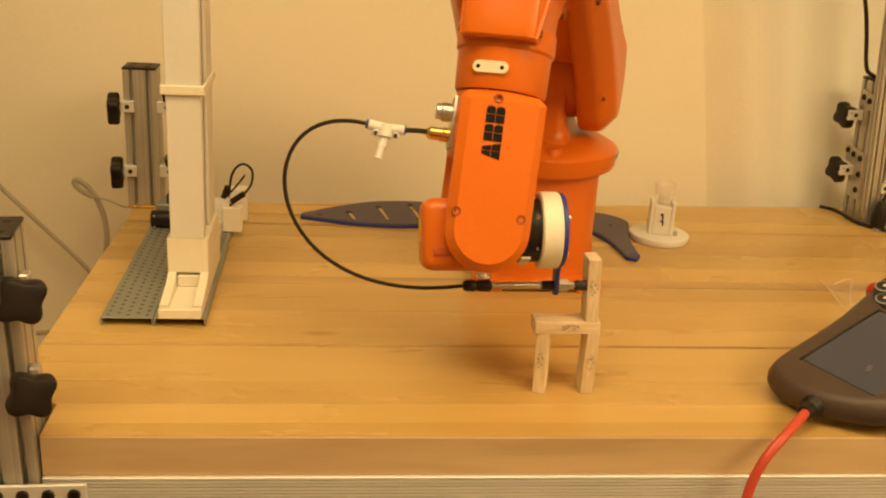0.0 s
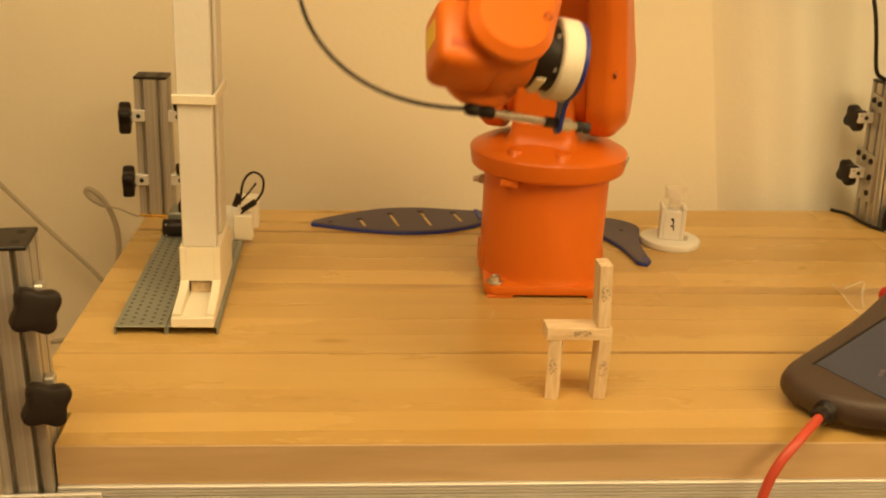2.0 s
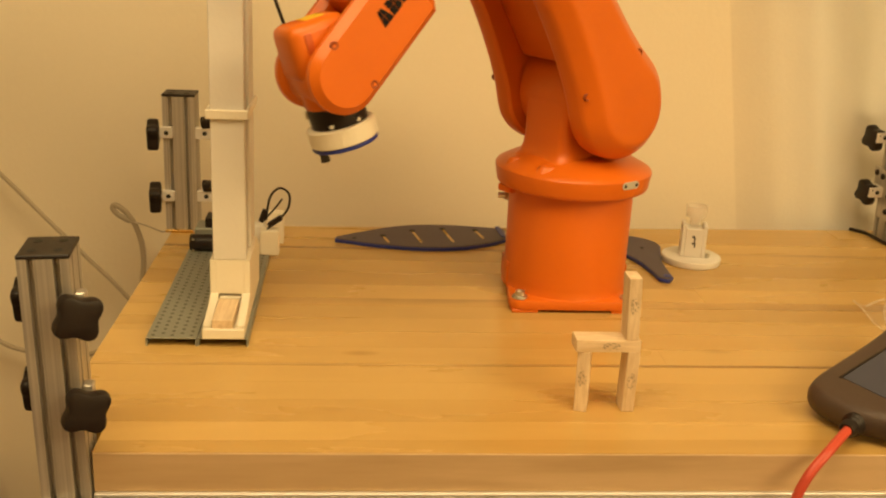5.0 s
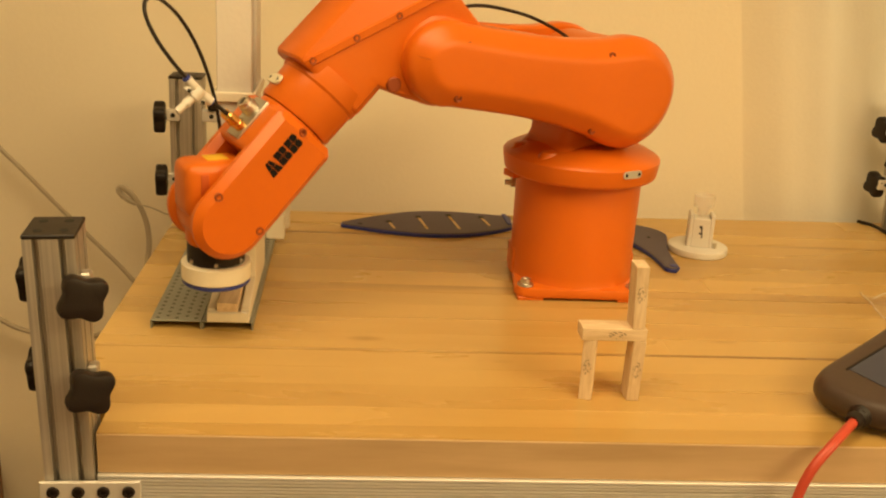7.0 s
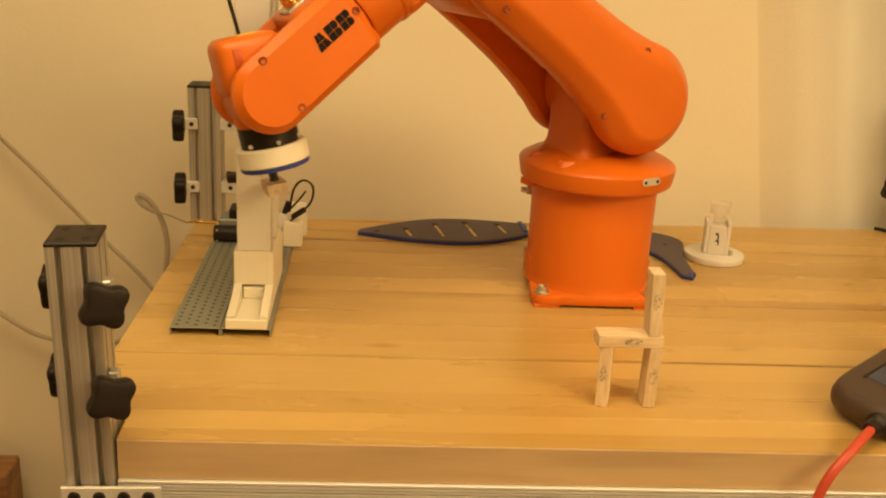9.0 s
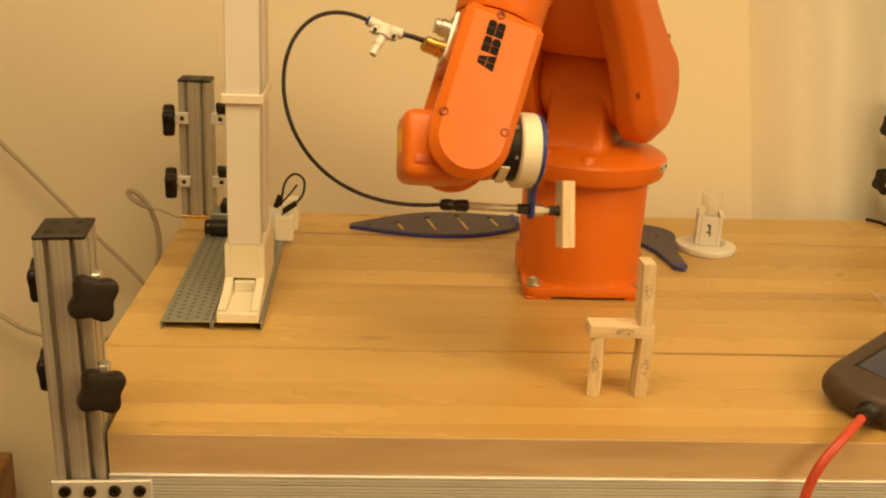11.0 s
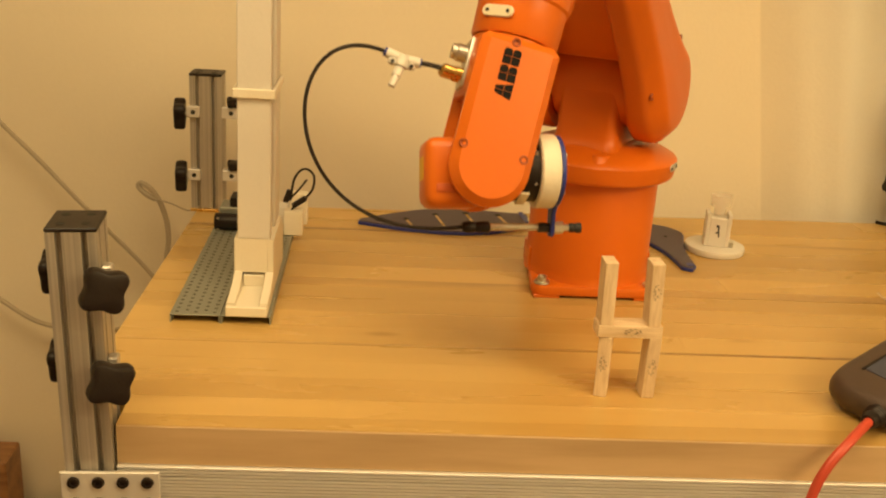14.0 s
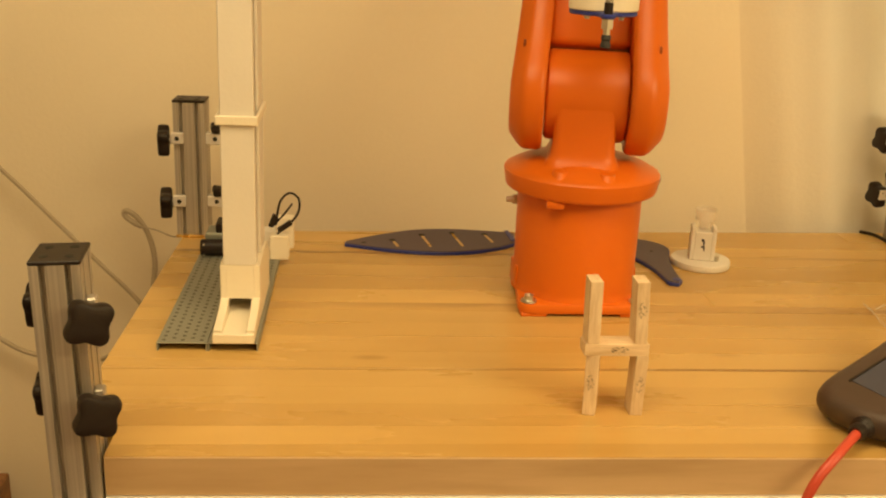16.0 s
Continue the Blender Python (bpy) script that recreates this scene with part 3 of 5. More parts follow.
# link 4: wrist fork; its origin is the wrist's centre, x along the forearm
bm = lathe(B(), [(0, -0.1365), (0.0425, -0.1365), (0.0435, -0.135), (0.0435, -0.125), (0, -0.12)], 48, AX)
box(bm, -0.1325, -0.07, -0.046, 0.046, -0.041, 0.043, 0.008, 3)
box(bm, -0.09, -0.05, -0.046, 0.046, -0.041, 0.012, 0.006, 2)      # a hollow is left before the wrist body
link4 = part("wrist_fork", bm, ORANGE, robot)
part("locating_pin", lathe(B(), [(0, -0.1405), (0.0022, -0.1405), (0.0022, -0.1335), (0, -0.1335)], 10, Matrix.Translation((0, 0.034, 0.018)) @ AX), LABEL, link4, "small pale locating pin")
for sy in (-1, 1):
    bm = B()
    lo, hi = (0.029, 0.053) if sy > 0 else (-0.053, -0.029)
    tmp = B()
    pts = [(-0.134, -0.034), (-0.127, -0.042)] + [(0.042 * math.cos(a), 0.042 * math.sin(a)) for a in np.linspace(-math.pi / 2, math.pi / 2, 22)] + [(-0.127, 0.042), (-0.133, 0.036)]
    prism(tmp, pts, lo, hi, 0.0085, 1)
    add(bm, tmp, Matrix(((1, 0, 0, 0), (0, 0, 1, 0), (0, 1, 0, 0), (0, 0, 0, 1))))
    bmesh.ops.recalc_face_normals(bm, faces=bm.faces)
    cheek = part("fork_cheek", bm, ORANGE, link4)
    for x, z in ((-0.014, 0.036), (-0.014, -0.0325), (-0.127, 0.0075)):
        screw(cheek, (x, sy * 0.0528, z * 0.93), (0, sy, 0), 0.0042)
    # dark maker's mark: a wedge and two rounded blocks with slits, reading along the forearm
    for k in range(3):
        x0 = -0.119 + k * 0.0176
        bm = B()
        for a, b in ((-0.009, -0.0004), (0.0004, 0.009)):
            for far in (0, 1):
                p, q = (x0 + 0.0081, x0 + 0.0159) if far else (x0 - 0.0001, x0 + 0.0073)
                if k == 2:
                    wide = [0.0082 - 0.0048 * (y + 0.009) / 0.018 for y in (a, b)]
                    mid, sg = x0 + 0.0077, 1 if far else -1
                    pts = [(mid + sg * 0.0004, a), (mid + sg * wide[0], a), (mid + sg * wide[1], b), (mid + sg * 0.0004, b)]
                elif far:
                    pts = [(p, a), (q, a), (q, b), (p, b)]
                else:
                    c = 0.0026
                    pts = [(q, a), (p + c, a), (p + 0.3 * c, a + 0.3 * c), (p, a + c), (p, b - c), (p + 0.3 * c, b - 0.3 * c), (p + c, b), (q, b)]
                prism(bm, pts, 0, 0.0006)
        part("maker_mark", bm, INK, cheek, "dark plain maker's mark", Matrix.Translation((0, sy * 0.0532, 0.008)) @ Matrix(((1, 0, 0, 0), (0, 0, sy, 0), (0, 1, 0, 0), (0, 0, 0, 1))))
fit_plate = part("connector_plate", box(B(), -0.13, -0.077, -0.017, 0.017, 0.042, 0.0465, 0.002), STEEL, link4, "steel connector plate")
for x, r in ((-0.1135, 0.0095),):
    part("round_connector", lathe(B(), [(0, 0.046), (r, 0.046), (r, 0.056), (r * 0.85, 0.057), (r * 0.85, 0.062), (r * 0.5, 0.062), (r * 0.5, 0.055), (0, 0.055)], 20, pose(x, 0, 0)), STEEL, fit_plate)
for y in (-0.008, 0.008):
    part("brass_fitting", lathe(B(), [(0, 0.046), (0.0066, 0.046), (0.0066, 0.053), (0.0058, 0.054), (0.0058, 0.066), (0.0045, 0.067), (0.003, 0.069), (0, 0.069)], 16, pose(-0.0905, y, 0)), BRASS, fit_plate)
part("short_hose", tube(B(), [(-0.0905, 0.008, 0.066), (-0.09, 0.008, 0.08), (-0.0885, 0.008, 0.094)], 0.0026), BLACK, link4)
bm = tube(B(), [(-0.0885, 0.008, 0.092), (-0.0875, 0.008, 0.11), (-0.0895, 0.008, 0.128)], 0.0054, 12)
tube(bm, [(-0.091, 0.008, 0.1095), (-0.079, 0.0085, 0.1105)], 0.0074, 14)
for z in (0.1005, 0.1195):
    tube(bm, [(-0.086, 0.008, z), (-0.0795, 0.008, z + 0.0008 * (1 if z > 0.11 else -1))], 0.0046, 10)
tee = part("tee_fitting", bm, WHITE_PRINT, link4, "white plastic tee fitting")
for z in (0.1, 0.12):
    part("rivet_hole", tube(B(), [(-0.0815, 0.0025, z), (-0.0815, 0.0145, z)], 0.0022, 8), HOLE, tee)
part("branch", tube(tube(B(), [(-0.0785, 0.0085, 0.1105), (-0.068, 0.01, 0.1125)], 0.005, 12), [(-0.069, 0.01, 0.1123), (-0.0565, 0.011, 0.1145)], 0.004, 12), WHITE_PRINT, tee, "pale stub of the tee")
for a, b in (((-0.0885, 0.008, 0.0905), (-0.0885, 0.008, 0.0945)), ((-0.0893, 0.008, 0.1265), (-0.0899, 0.008, 0.1305))):
    part("collet", tube(B(), [a, b], 0.0048, 10), BLUE_PRINT, tee, "blue release collet")
HOSE_A, HOSE_DA = Vector((-0.0899, 0.008, 0.13)), Vector((-0.1, 0.0, 1.0)).normalized()

# link 5: wrist body; x points to the flange
bm = B()
cyl(bm, 0.0375, -0.0285, 0.0285, 0.004, 40, AY)
box(bm, -0.063, 0.0, -0.0275, 0.0275, -0.032, 0.041, 0.012, 3)
lathe(bm, [(0, 0.0), (0.034, 0.005), (0.034, 0.03), (0.032, 0.034), (0, 0.034)], 40, AX)
link5 = part("wrist_body", bm, ORANGE, robot)
# raised strips in darker orange stand for the shade in two slots
part("slot_shade", box(B(), -0.052, -0.03, 0.0265, 0.0288, 0.017, 0.026, 0.001), ORANGE_DARK, link5)
part("slot_shade", box(B(), -0.052, -0.03, -0.0288, -0.0265, 0.017, 0.026, 0.001), ORANGE_DARK, link5)
part("warning_sticker", box(B(), -0.0636, -0.063, -0.012, 0.012, -0.012, 0.012), YELLOW, link5, "yellow warning sticker")

# link 6: flange and suction tool
bm = B()
lathe(bm, [(0, 0.033), (0.0315, 0.033), (0.0325, 0.035), (0.0325, 0.057), (0, 0.057)], 40, AX)
link6 = part("tool_flange", bm, BLACK, robot, "black tool flange")
for k in range(6):
    a = radians(60 * k + 20)
    part("flange_screw", lathe(B(), [(0, 0.0), (0.0024, 0), (0.0024, 0.004), (0, 0.004)], 8, Matrix.Translation((0.053, 0.0312 * math.cos(a), 0.0312 * math.sin(a)))), STEEL, link6)
part("flange_label", box(B(), 0.037, 0.047, -0.014, 0.014, 0.0308, 0.0335, 0.0005, 1), LABEL, link6, "small white label", Matrix.Rotation(radians(147), 4, "X"))
bm = B()
lathe(bm, [(0, 0.0572), (0.0375, 0.0572), (0.0395, 0.0588), (0.0395, 0.0765), (0.038, 0.078), (0, 0.078)], 48, AX)
part("spacer_disc", bm, CREAM_PRINT, link6, "thick cream printed spacer disc")
bm = B()
n = 40
pts = []
t0 = math.acos((0.0385 - 0.0075) / 0.063)
pts = [(0.063 + 0.0085 * math.cos(a), 0.0085 * math.sin(a)) for a in np.linspace(-1.25, 1.25, 12)]
pts += [(0.045, 0.008), (0.036, 0.0135)] + [(0.0385 * math.cos(a), 0.0385 * math.sin(a)) for a in np.linspace(0.5, 2 * math.pi - 0.5, 44)] + [(0.036, -0.0135), (0.045, -0.008)]
prism(bm, pts, 0.0782, 0.083, 0.001, 1, Matrix(((0, 0, 1, 0), (0, -1, 0, 0), (-1, 0, 0, 0), (0, 0, 0, 1))))
bmesh.ops.recalc_face_normals(bm, faces=bm.faces)
part("tool_plate", bm, BLUE_PRINT, link6, "blue printed tool plate with an arm")
for k in range(4):
    a = radians(90 * k + 45)
    part("plate_screw", lathe(B(), [(0, 0.083), (0.0032, 0.083), (0.0032, 0.0868), (0.0015, 0.0874), (0, 0.0874)], 10, Matrix.Translation((0, 0.027 * math.cos(a), 0.027 * math.sin(a))) @ AX), STEEL, link6)
OFF = Matrix.Translation((0, 0, -0.0612))
suction = part("suction_tube", lathe(B(), [(0, 0.012), (0.0042, 0.012), (0.0042, 0.076), (0, 0.076)], 16, OFF @ AX), TUBE_CLEAR, link6, "frosted suction tube")
part("tube_core", lathe(B(), [(0, 0.013), (0.0022, 0.013), (0.0022, 0.073), (0, 0.073)], 10, OFF @ AX), STEEL, link6)
part("hose_coupling", lathe(B(), [(0, -0.017), (0.0045, -0.017), (0.0062, -0.013), (0.0062, -0.005), (0.005, -0.003), (0.0062, 0.0), (0.0066, 0.011), (0.0045, 0.013), (0, 0.013)], 18, OFF @ AX), BLACK, link6, "black ribbed hose coupling")
part("clamp_nut", lathe(B(), [(0, 0.066), (0.0054, 0.066), (0.0054, 0.0781), (0, 0.0781)], 6, OFF @ AX), BLACK, link6)
part("clamp_nut", lathe(B(), [(0, 0.0831), (0.0068, 0.0831), (0.0068, 0.0935), (0.004, 0.0935), (0.004, 0.1), (0, 0.1)], 6, OFF @ AX), STEEL, link6)
part("suction_cup", lathe(B(), [(0, 0.1), (0.0045, 0.1), (0.0056, 0.104), (0.0046, 0.1065), (0.0058, 0.11), (0.0056, 0.1137), (0, 0.1137)], 18, OFF @ AX), RUBBER, link6, "black rubber suction cup")
HOSE_B = Vector((-0.016, 0, -0.0612))

# the vacuum hose: short stiff pieces
PIECES = 44
HOSE_LEN = 0.36
bm = B()
step = HOSE_LEN / PIECES
lathe(bm, [(0, -0.0022), (0.0018, -0.001), (0.0021, 0.0), (0.0021, step), (0.0018, step + 0.001), (0, step + 0.0022)], 8)
hose_me = finish(bm, "hose_piece", BLACK)
hose = []
for k in range(PIECES):
    ob = new("hose_piece", hose_me)
    ob.parent = robot
    hose.append(ob)

# ---- aluminium posts, knobs and plates ----
def post_mesh(w, d, h):
    """An upright extrusion with two slots in every face."""
    i, g = min(0.012, 0.26 * min(w, d)), min(0.0029, 0.075 * min(w, d))

    def side(length):
        out = []
        for c in (-0.25, 0.25):
            u = c * length
            out += [(u - g, 0.0), (u - g, i), (u + g, i), (u + g, 0.0)]
        return out

    pts = [(-w / 2, -d / 2)] + [(u, -d / 2 + v) for u, v in side(w)] + [(w / 2, -d / 2)] + [(w / 2 - v, u) for u, v in side(d)]
    pts += [(w / 2, d / 2)] + [(-u, d / 2 - v) for u, v in side(w)] + [(-w / 2, d / 2)] + [(-w / 2 + v, -u) for u, v in side(d)]
    return prism(B(), pts, 0, h)


def knob(parent, at, way, r=0.022, depth=0.017):
    """A four-lobed clamp knob on a short stem."""
    m = Matrix.Translation(at) @ Vector(way).to_track_quat("Z", "Y").to_matrix().to_4x4()
    pts = []
    for k in range(40):
        a = 2 * math.pi * k / 40
        pts.append(((r * (0.855 + 0.145 * math.cos(4 * a))) * math.cos(a + 0.5), (r * (0.855 + 0.145 * math.cos(4 * a))) * math.sin(a + 0.5)))
    ob = part("knob", prism(B(), pts, 0, depth, 0.004, 2, m), BLACK, parent, "black four-lobed clamp knob")
    part("stem", cyl(B(), 0.005, -0.02, 0.001, 0, 12, m), STEEL, ob)
    return ob


def clamp_block(parent, x0, x1, y0, y1, z, way):
    ob = part("clamp_block", box(B(), x0, x1, y0, y1, z - 0.009, z + 0.009, 0.0012, 1), ALU, parent)
    c = Vector(((x0 + x1) / 2, (y0 + y1) / 2, z)) + Vector(way) * (abs(Vector(((x1 - x0) / 2, (y1 - y0) / 2, 0)).dot(Vector(way))))
    part("socket", cyl(B(), 0.0036, -0.001, 0.0007, 0, 12, Matrix.Translation(c) @ Vector(way).to_track_quat("Z", "Y").to_matrix().to_4x4()), HOLE, ob)
    return ob


def hole_plate(parent, pts, thick, holes, m, r=0.0056, mat=None):
    ob = part("joining_plate", prism(B(), pts, 0, thick, 0.0008, 1, m), mat or ALU, parent, "flat aluminium joining plate")
    for x, y in holes:
        part("bolt_head", lathe(B(), [(0, thick + 0.001), (r * 0.5, thick + 0.001), (r * 0.55, thick + 0.003), (r, thick + 0.0028), (r * 1.1, thick), (0, thick)], 14, m @ Matrix.Translation((x, y, 0))), BLACK, ob)
    return ob


def post(name, x, y, z0, z1, w, d, label, rz=0.0, cap=True):
    ob = thing(name, pose(x, y, z0, 0, 0, rz), label, "post", "bench posts")
    part("extrusion", post_mesh(w, d, z1 - z0), POST_ALU, ob)
    if cap:
        c = part("end_cap", box(B(), -w / 2 - 0.0005, w / 2 + 0.0005, -d / 2 - 0.0005, d / 2 + 0.0005, z1 - z0, z1 - z0 + 0.004, 0.001, 1), BLACK, ob, "black end cap")
        for sx in (-0.25, 0.25):
            for sy in (-0.25, 0.25):
                part("cap_hole", cyl(B(), 0.0042, 0.0035, 0.0044, 0, 12, pose(sx * w, sy * d, z1 - z0)), HOLE, c)
    return ob


FRONT_XZ = Matrix(((1, 0, 0, 0), (0, 0, -1, 0), (0, 1, 0, 0), (0, 0, 0, 1)))    # outline's y up, thickness to the front

front_post = post("front_post", -0.4852, 1.0309, 0.0, 1.1, 0.045, 0.055, "silver slotted aluminium post with black cap and clamp knobs", 5)
front_post.matrix_basis = pose(-0.4852, 1.0309, 0, 0, -1.0, 5)
for z in (1.053, 0.961):
    knob(front_post, (0.0258, -0.037, z - 0.003), (0.35, -0.93, 0.05), 0.0245, 0.017)
    part("clamp_bracket", box(B(), 0.0228, 0.0325, -0.022, -0.008, z - 0.02, z + 0.012, 0.0015, 1), POST_ALU, front_post)
    knob(front_post, (-0.0255, 0.012, z - 0.004), (-1, 0.0, 0), 0.022, 0.011)
hole_plate(front_post, [(-0.0242, -0.07), (0.0703, -0.07), (0.0703, 0), (-0.0242, 0)], 0.004,
           [(-0.0117 + 0.0235 * i, -0.0105 - 0.0235 * k) for i in range(4) for k in range(3)], pose(0, 0, 0, 0, 0, -5) @ Matrix.Translation((0, -0.0309, T - THICK + 0.0005)) @ FRONT_XZ)

rear_post = post("rear_post", -0.5005, 1.75, T, 1.121, 0.05, 0.046, "silver slotted aluminium post standing at the back of the bench")
for z in (0.165, 0.062):
    clamp_block(rear_post, -0.0285, -0.0085, -0.0315, -0.0232, z, (0, -1, 0))
    knob(rear_post, (-0.0325, -0.0165, z - 0.006), (-1, -0.12, 0), 0.026, 0.018)
    clamp_block(rear_post, 0.0255, 0.056, -0.0285, -0.0125, z, (0, -1, 0))
    knob(rear_post, (0.044, -0.0225, z + 0.01), (0.12, -0.2, 0.97), 0.0135, 0.014)
part("brass_bracket", box(B(), -0.026, 0.018, -0.0295, -0.0232, 0.0, 0.0045, 0.001, 1), BRASS, rear_post, "thin brass-coloured foot bracket")

side_post = post("side_post", 0.74, 1.765, T, 1.1445, 0.05, 0.05, "silver slotted aluminium post with joining plates at the bench end")
side_post.matrix_basis = pose(0.74, 1.765, T, 0, -2.6, 0)
LEFT_YZ = Matrix(((0, 0, -1, 0), (-1, 0, 0, 0), (0, 1, 0, 0), (0, 0, 0, 1)))    # outline's x to the front, y up, thickness to the left
for z in (0.184, 0.086):
    clamp_block(side_post, -0.052, -0.0255, 0.004, 0.022, z, (0, -1, 0))
    knob(side_post, (-0.038, 0.028, z - 0.004), (-0.98, -0.2, 0.0), 0.024, 0.018)
hole_plate(side_post, [(-0.037, 0.096), (-0.037, 0.128), (0.027, 0.122), (0.029, 0.04), (-0.012, 0.04), (-0.012, 0.096)], 0.004, [(-0.029, 0.117), (-0.0085, 0.114), (0.015, 0.112), (0.017, 0.084), (0.015, 0.056)], Matrix.Translation((-0.0252, 0, 0)) @ LEFT_YZ, 0.0048, POST_ALU)
hole_plate(side_post, [(-0.012, 0.2), (0.028, 0.196), (0.029, 0.222), (-0.012, 0.228)], 0.004, [(-0.003, 0.2156), (0.017, 0.2125)], Matrix.Translation((-0.0252, 0, 0)) @ LEFT_YZ, 0.0048, POST_ALU)
for z in (0.171, 0.062):
    clamp_block(side_post, 0.007, 0.023, -0.0335, -0.0252, z, (0, -1, 0))
    part("clamp_bracket", box(B(), 0.0252, 0.04, -0.022, 0.0, z - 0.002, z + 0.02, 0.0015, 1), ALU, side_post)
    knob(side_post, (0.043, -0.02, z + 0.01), (0.8, -0.6, 0), 0.025, 0.018)
tall = thing("tall_post", pose(0.7275, 1.7265, T, 0, -4.2, 0), "tall slim silver aluminium post leaning against the short post", "post", "bench posts")
part("extrusion", post_mesh(0.023, 0.023, 0.75), POST_ALU, tall)

cord = part("power_cord", tube(B(), spline([(0.7135, 1.771, 1.149), (0.69, 1.76, 1.165), (0.678, 1.76, 1.222), (0.667, 1.76, 1.266), (0.645, 1.76, 1.325), (0.613, 1.76, 1.38), (0.596, 1.76, 1.425), (0.57, 1.77, 1.6), (0.57, 1.8, 2.1)]), 0.0035), BLACK)
tagged(cord, "thin black cord hanging down to the post", "cord")
cord2 = part("table_cord", tube(B(), spline([(0.682, 1.812, T + 0.004), (0.7, 1.79, T + 0.004), (0.704, 1.75, T + 0.004), (0.709, 1.715, T + 0.004), (0.722, 1.695, T + 0.004), (0.742, 1.672, T + 0.004), (0.77, 1.645, T + 0.004), (0.85, 1.61, T + 0.004)]), 0.003), BLACK)
tagged(cord2, "black power cord lying on the worktop", "cord")
plug = thing("cord_plug", pose(0.733, 1.7, T, 0, 0, 0), "black plug with two cords standing by the post", "plug")
part("body", lathe(B(), [(0, 0.003), (0.012, 0.003), (0.014, 0.02), (0.012, 0.035), (0.006, 0.05), (0, 0.05)], 16), BLACK, plug)
part("cord", tube(B(), spline([(0, 0, 0.048), (0.013, 0.004, 0.085), (0.02, 0.006, 0.13), (0.026, 0.008, 0.17), (0.05, 0.01, 0.2)]), 0.003), BLACK, plug)
for x in (-0.012, -0.008):
    part("prong", box(B(), x, x + 0.0015, -0.022, -0.006, 0.0, 0.005), STEEL, plug)
part("cord", tube(B(), spline([(0.008, 0, 0.02), (0.04, 0, 0.015), (0.09, -0.02, 0.03)]), 0.003), BLACK, plug)

# ---- magazine tower with tray ----
tray = thing("perforated_tray", pose(-0.4715, 1.267, T), "grey perforated steel channel tray lying on the worktop", "tray")
for k, x0 in enumerate((0.0, 0.061)):
    bm = B()
    box(bm, x0, x0 + 0.06, 0, 0.352, 0.0095, 0.011, 0.0004, 1)
    box(bm, x0, x0 + 0.0015, 0, 0.352, 0, 0.0095)
    box(bm, x0 + 0.0585, x0 + 0.06, 0, 0.352, 0, 0.0095)
    ch = part("channel", bm, GREY_STEEL, tray)
    # no holes are cut: dark discs on top give their shade
    bm = B()
    for i in range(5):
        for j in range(27):
            if k == 0 or i in (3, 4):
                cyl(bm, 0.0024, 0.0108, 0.01125, 0, 8, pose(x0 + 0.0075 + 0.0113 * i, 0.008 + 0.0127 * j + 0.006 * (i % 2), 0))
    tagged(part("perforation", bm, PIT, ch), kind="stuff")

tower = thing("block_magazine", pose(-0.3795, 1.251, T + 0.0112), "white printed plastic tower that feeds wooden blocks", "magazine")
bm = B()
prism(bm, [(0.014, 0.0), (0.225, 0.0), (0.225, 0.05), (0.196, 0.073), (0.092, 0.073), (0.092, 0.004), (0.014, 0.004)], -0.025, -0.0165, 0.001, 1, Matrix(((0, 0, 1, 0), (1, 0, 0, 0), (0, 1, 0, 0), (0, 0, 0, 1))))
prism(bm, [(0.014, 0.0), (0.225, 0.0), (0.225, 0.05), (0.196, 0.073), (0.092, 0.073), (0.092, 0.004), (0.014, 0.004)], 0.0165, 0.025, 0.001, 1, Matrix(((0, 0, 1, 0), (1, 0, 0, 0), (0, 1, 0, 0), (0, 0, 0, 1))))
box(bm, -0.0165, 0.0165, 0.014, 0.225, 0.0, 0.0096)
box(bm, -0.025, 0.025, 0.012, 0.0185, 0.0, 0.0125, 0.001, 1)
for s in (-1, 1):
    tmp = B()
    prism(tmp, [(0.02, 0.002), (0.094, 0.002), (0.094, 0.03), (0.072, 0.022), (0.02, 0.0145)], min(s * 0.0143, s * 0.025), max(s * 0.0143, s * 0.025), 0.001, 1)
    add(bm, tmp, Matrix(((0, 0, 1, 0), (1, 0, 0, 0), (0, 1, 0, 0), (0, 0, 0, 1))))
box(bm, -0.017, 0.017, 0.0922, 0.1, 0.0285, 0.0728)
part("chute", bm, CREAM_PRINT, tower)
for wall in ((-0.0205, 0.0205, 0.093, 0.0975), (-0.0205, -0.0165, 0.0977, 0.1955), (0.0165, 0.0205, 0.0977, 0.109), (0.0135, 0.0165, 0.13, 0.146), (0.0165, 0.0215, 0.146, 0.1955), (-0.0205, 0.0215, 0.1957, 0.2)):
    part("shaft_wall", box(B(), *wall, 0.0732, 0.56, 0.001, 1), WHITE_PRINT, tower)
for z in (0.252, 0.458):
    bm = B()
    box(bm, -0.0258, 0.0258, 0.0885, 0.0928, z, z + 0.0115, 0.001, 1)
    box(bm, -0.0258, -0.0217, 0.093, 0.204, z, z + 0.0115, 0.001, 1)
    box(bm, 0.0217, 0.0258, 0.093, 0.204, z, z + 0.0115, 0.001, 1)
    part("band", bm, CREAM_PRINT, tower)
bm = B()
for k in range(24):
    box(bm, -0.012, 0.012, 0.0985, 0.1705, 0.0765 + 0.0142 * k, 0.09 + 0.0142 * k, 0.0008, 1)
part("stored_blocks", bm, BLOCKWOOD, tower)
part("side_box", box(B(), 0.0165, 0.0445, 0.33, 0.352, 0.0, 0.038, 0.0015, 1), CREAM_PRINT, tower)
part("side_box", box(B(), 0.018, 0.046, 0.42, 0.442, -0.0112, 0.04, 0.0015, 1), CREAM_PRINT, tower)
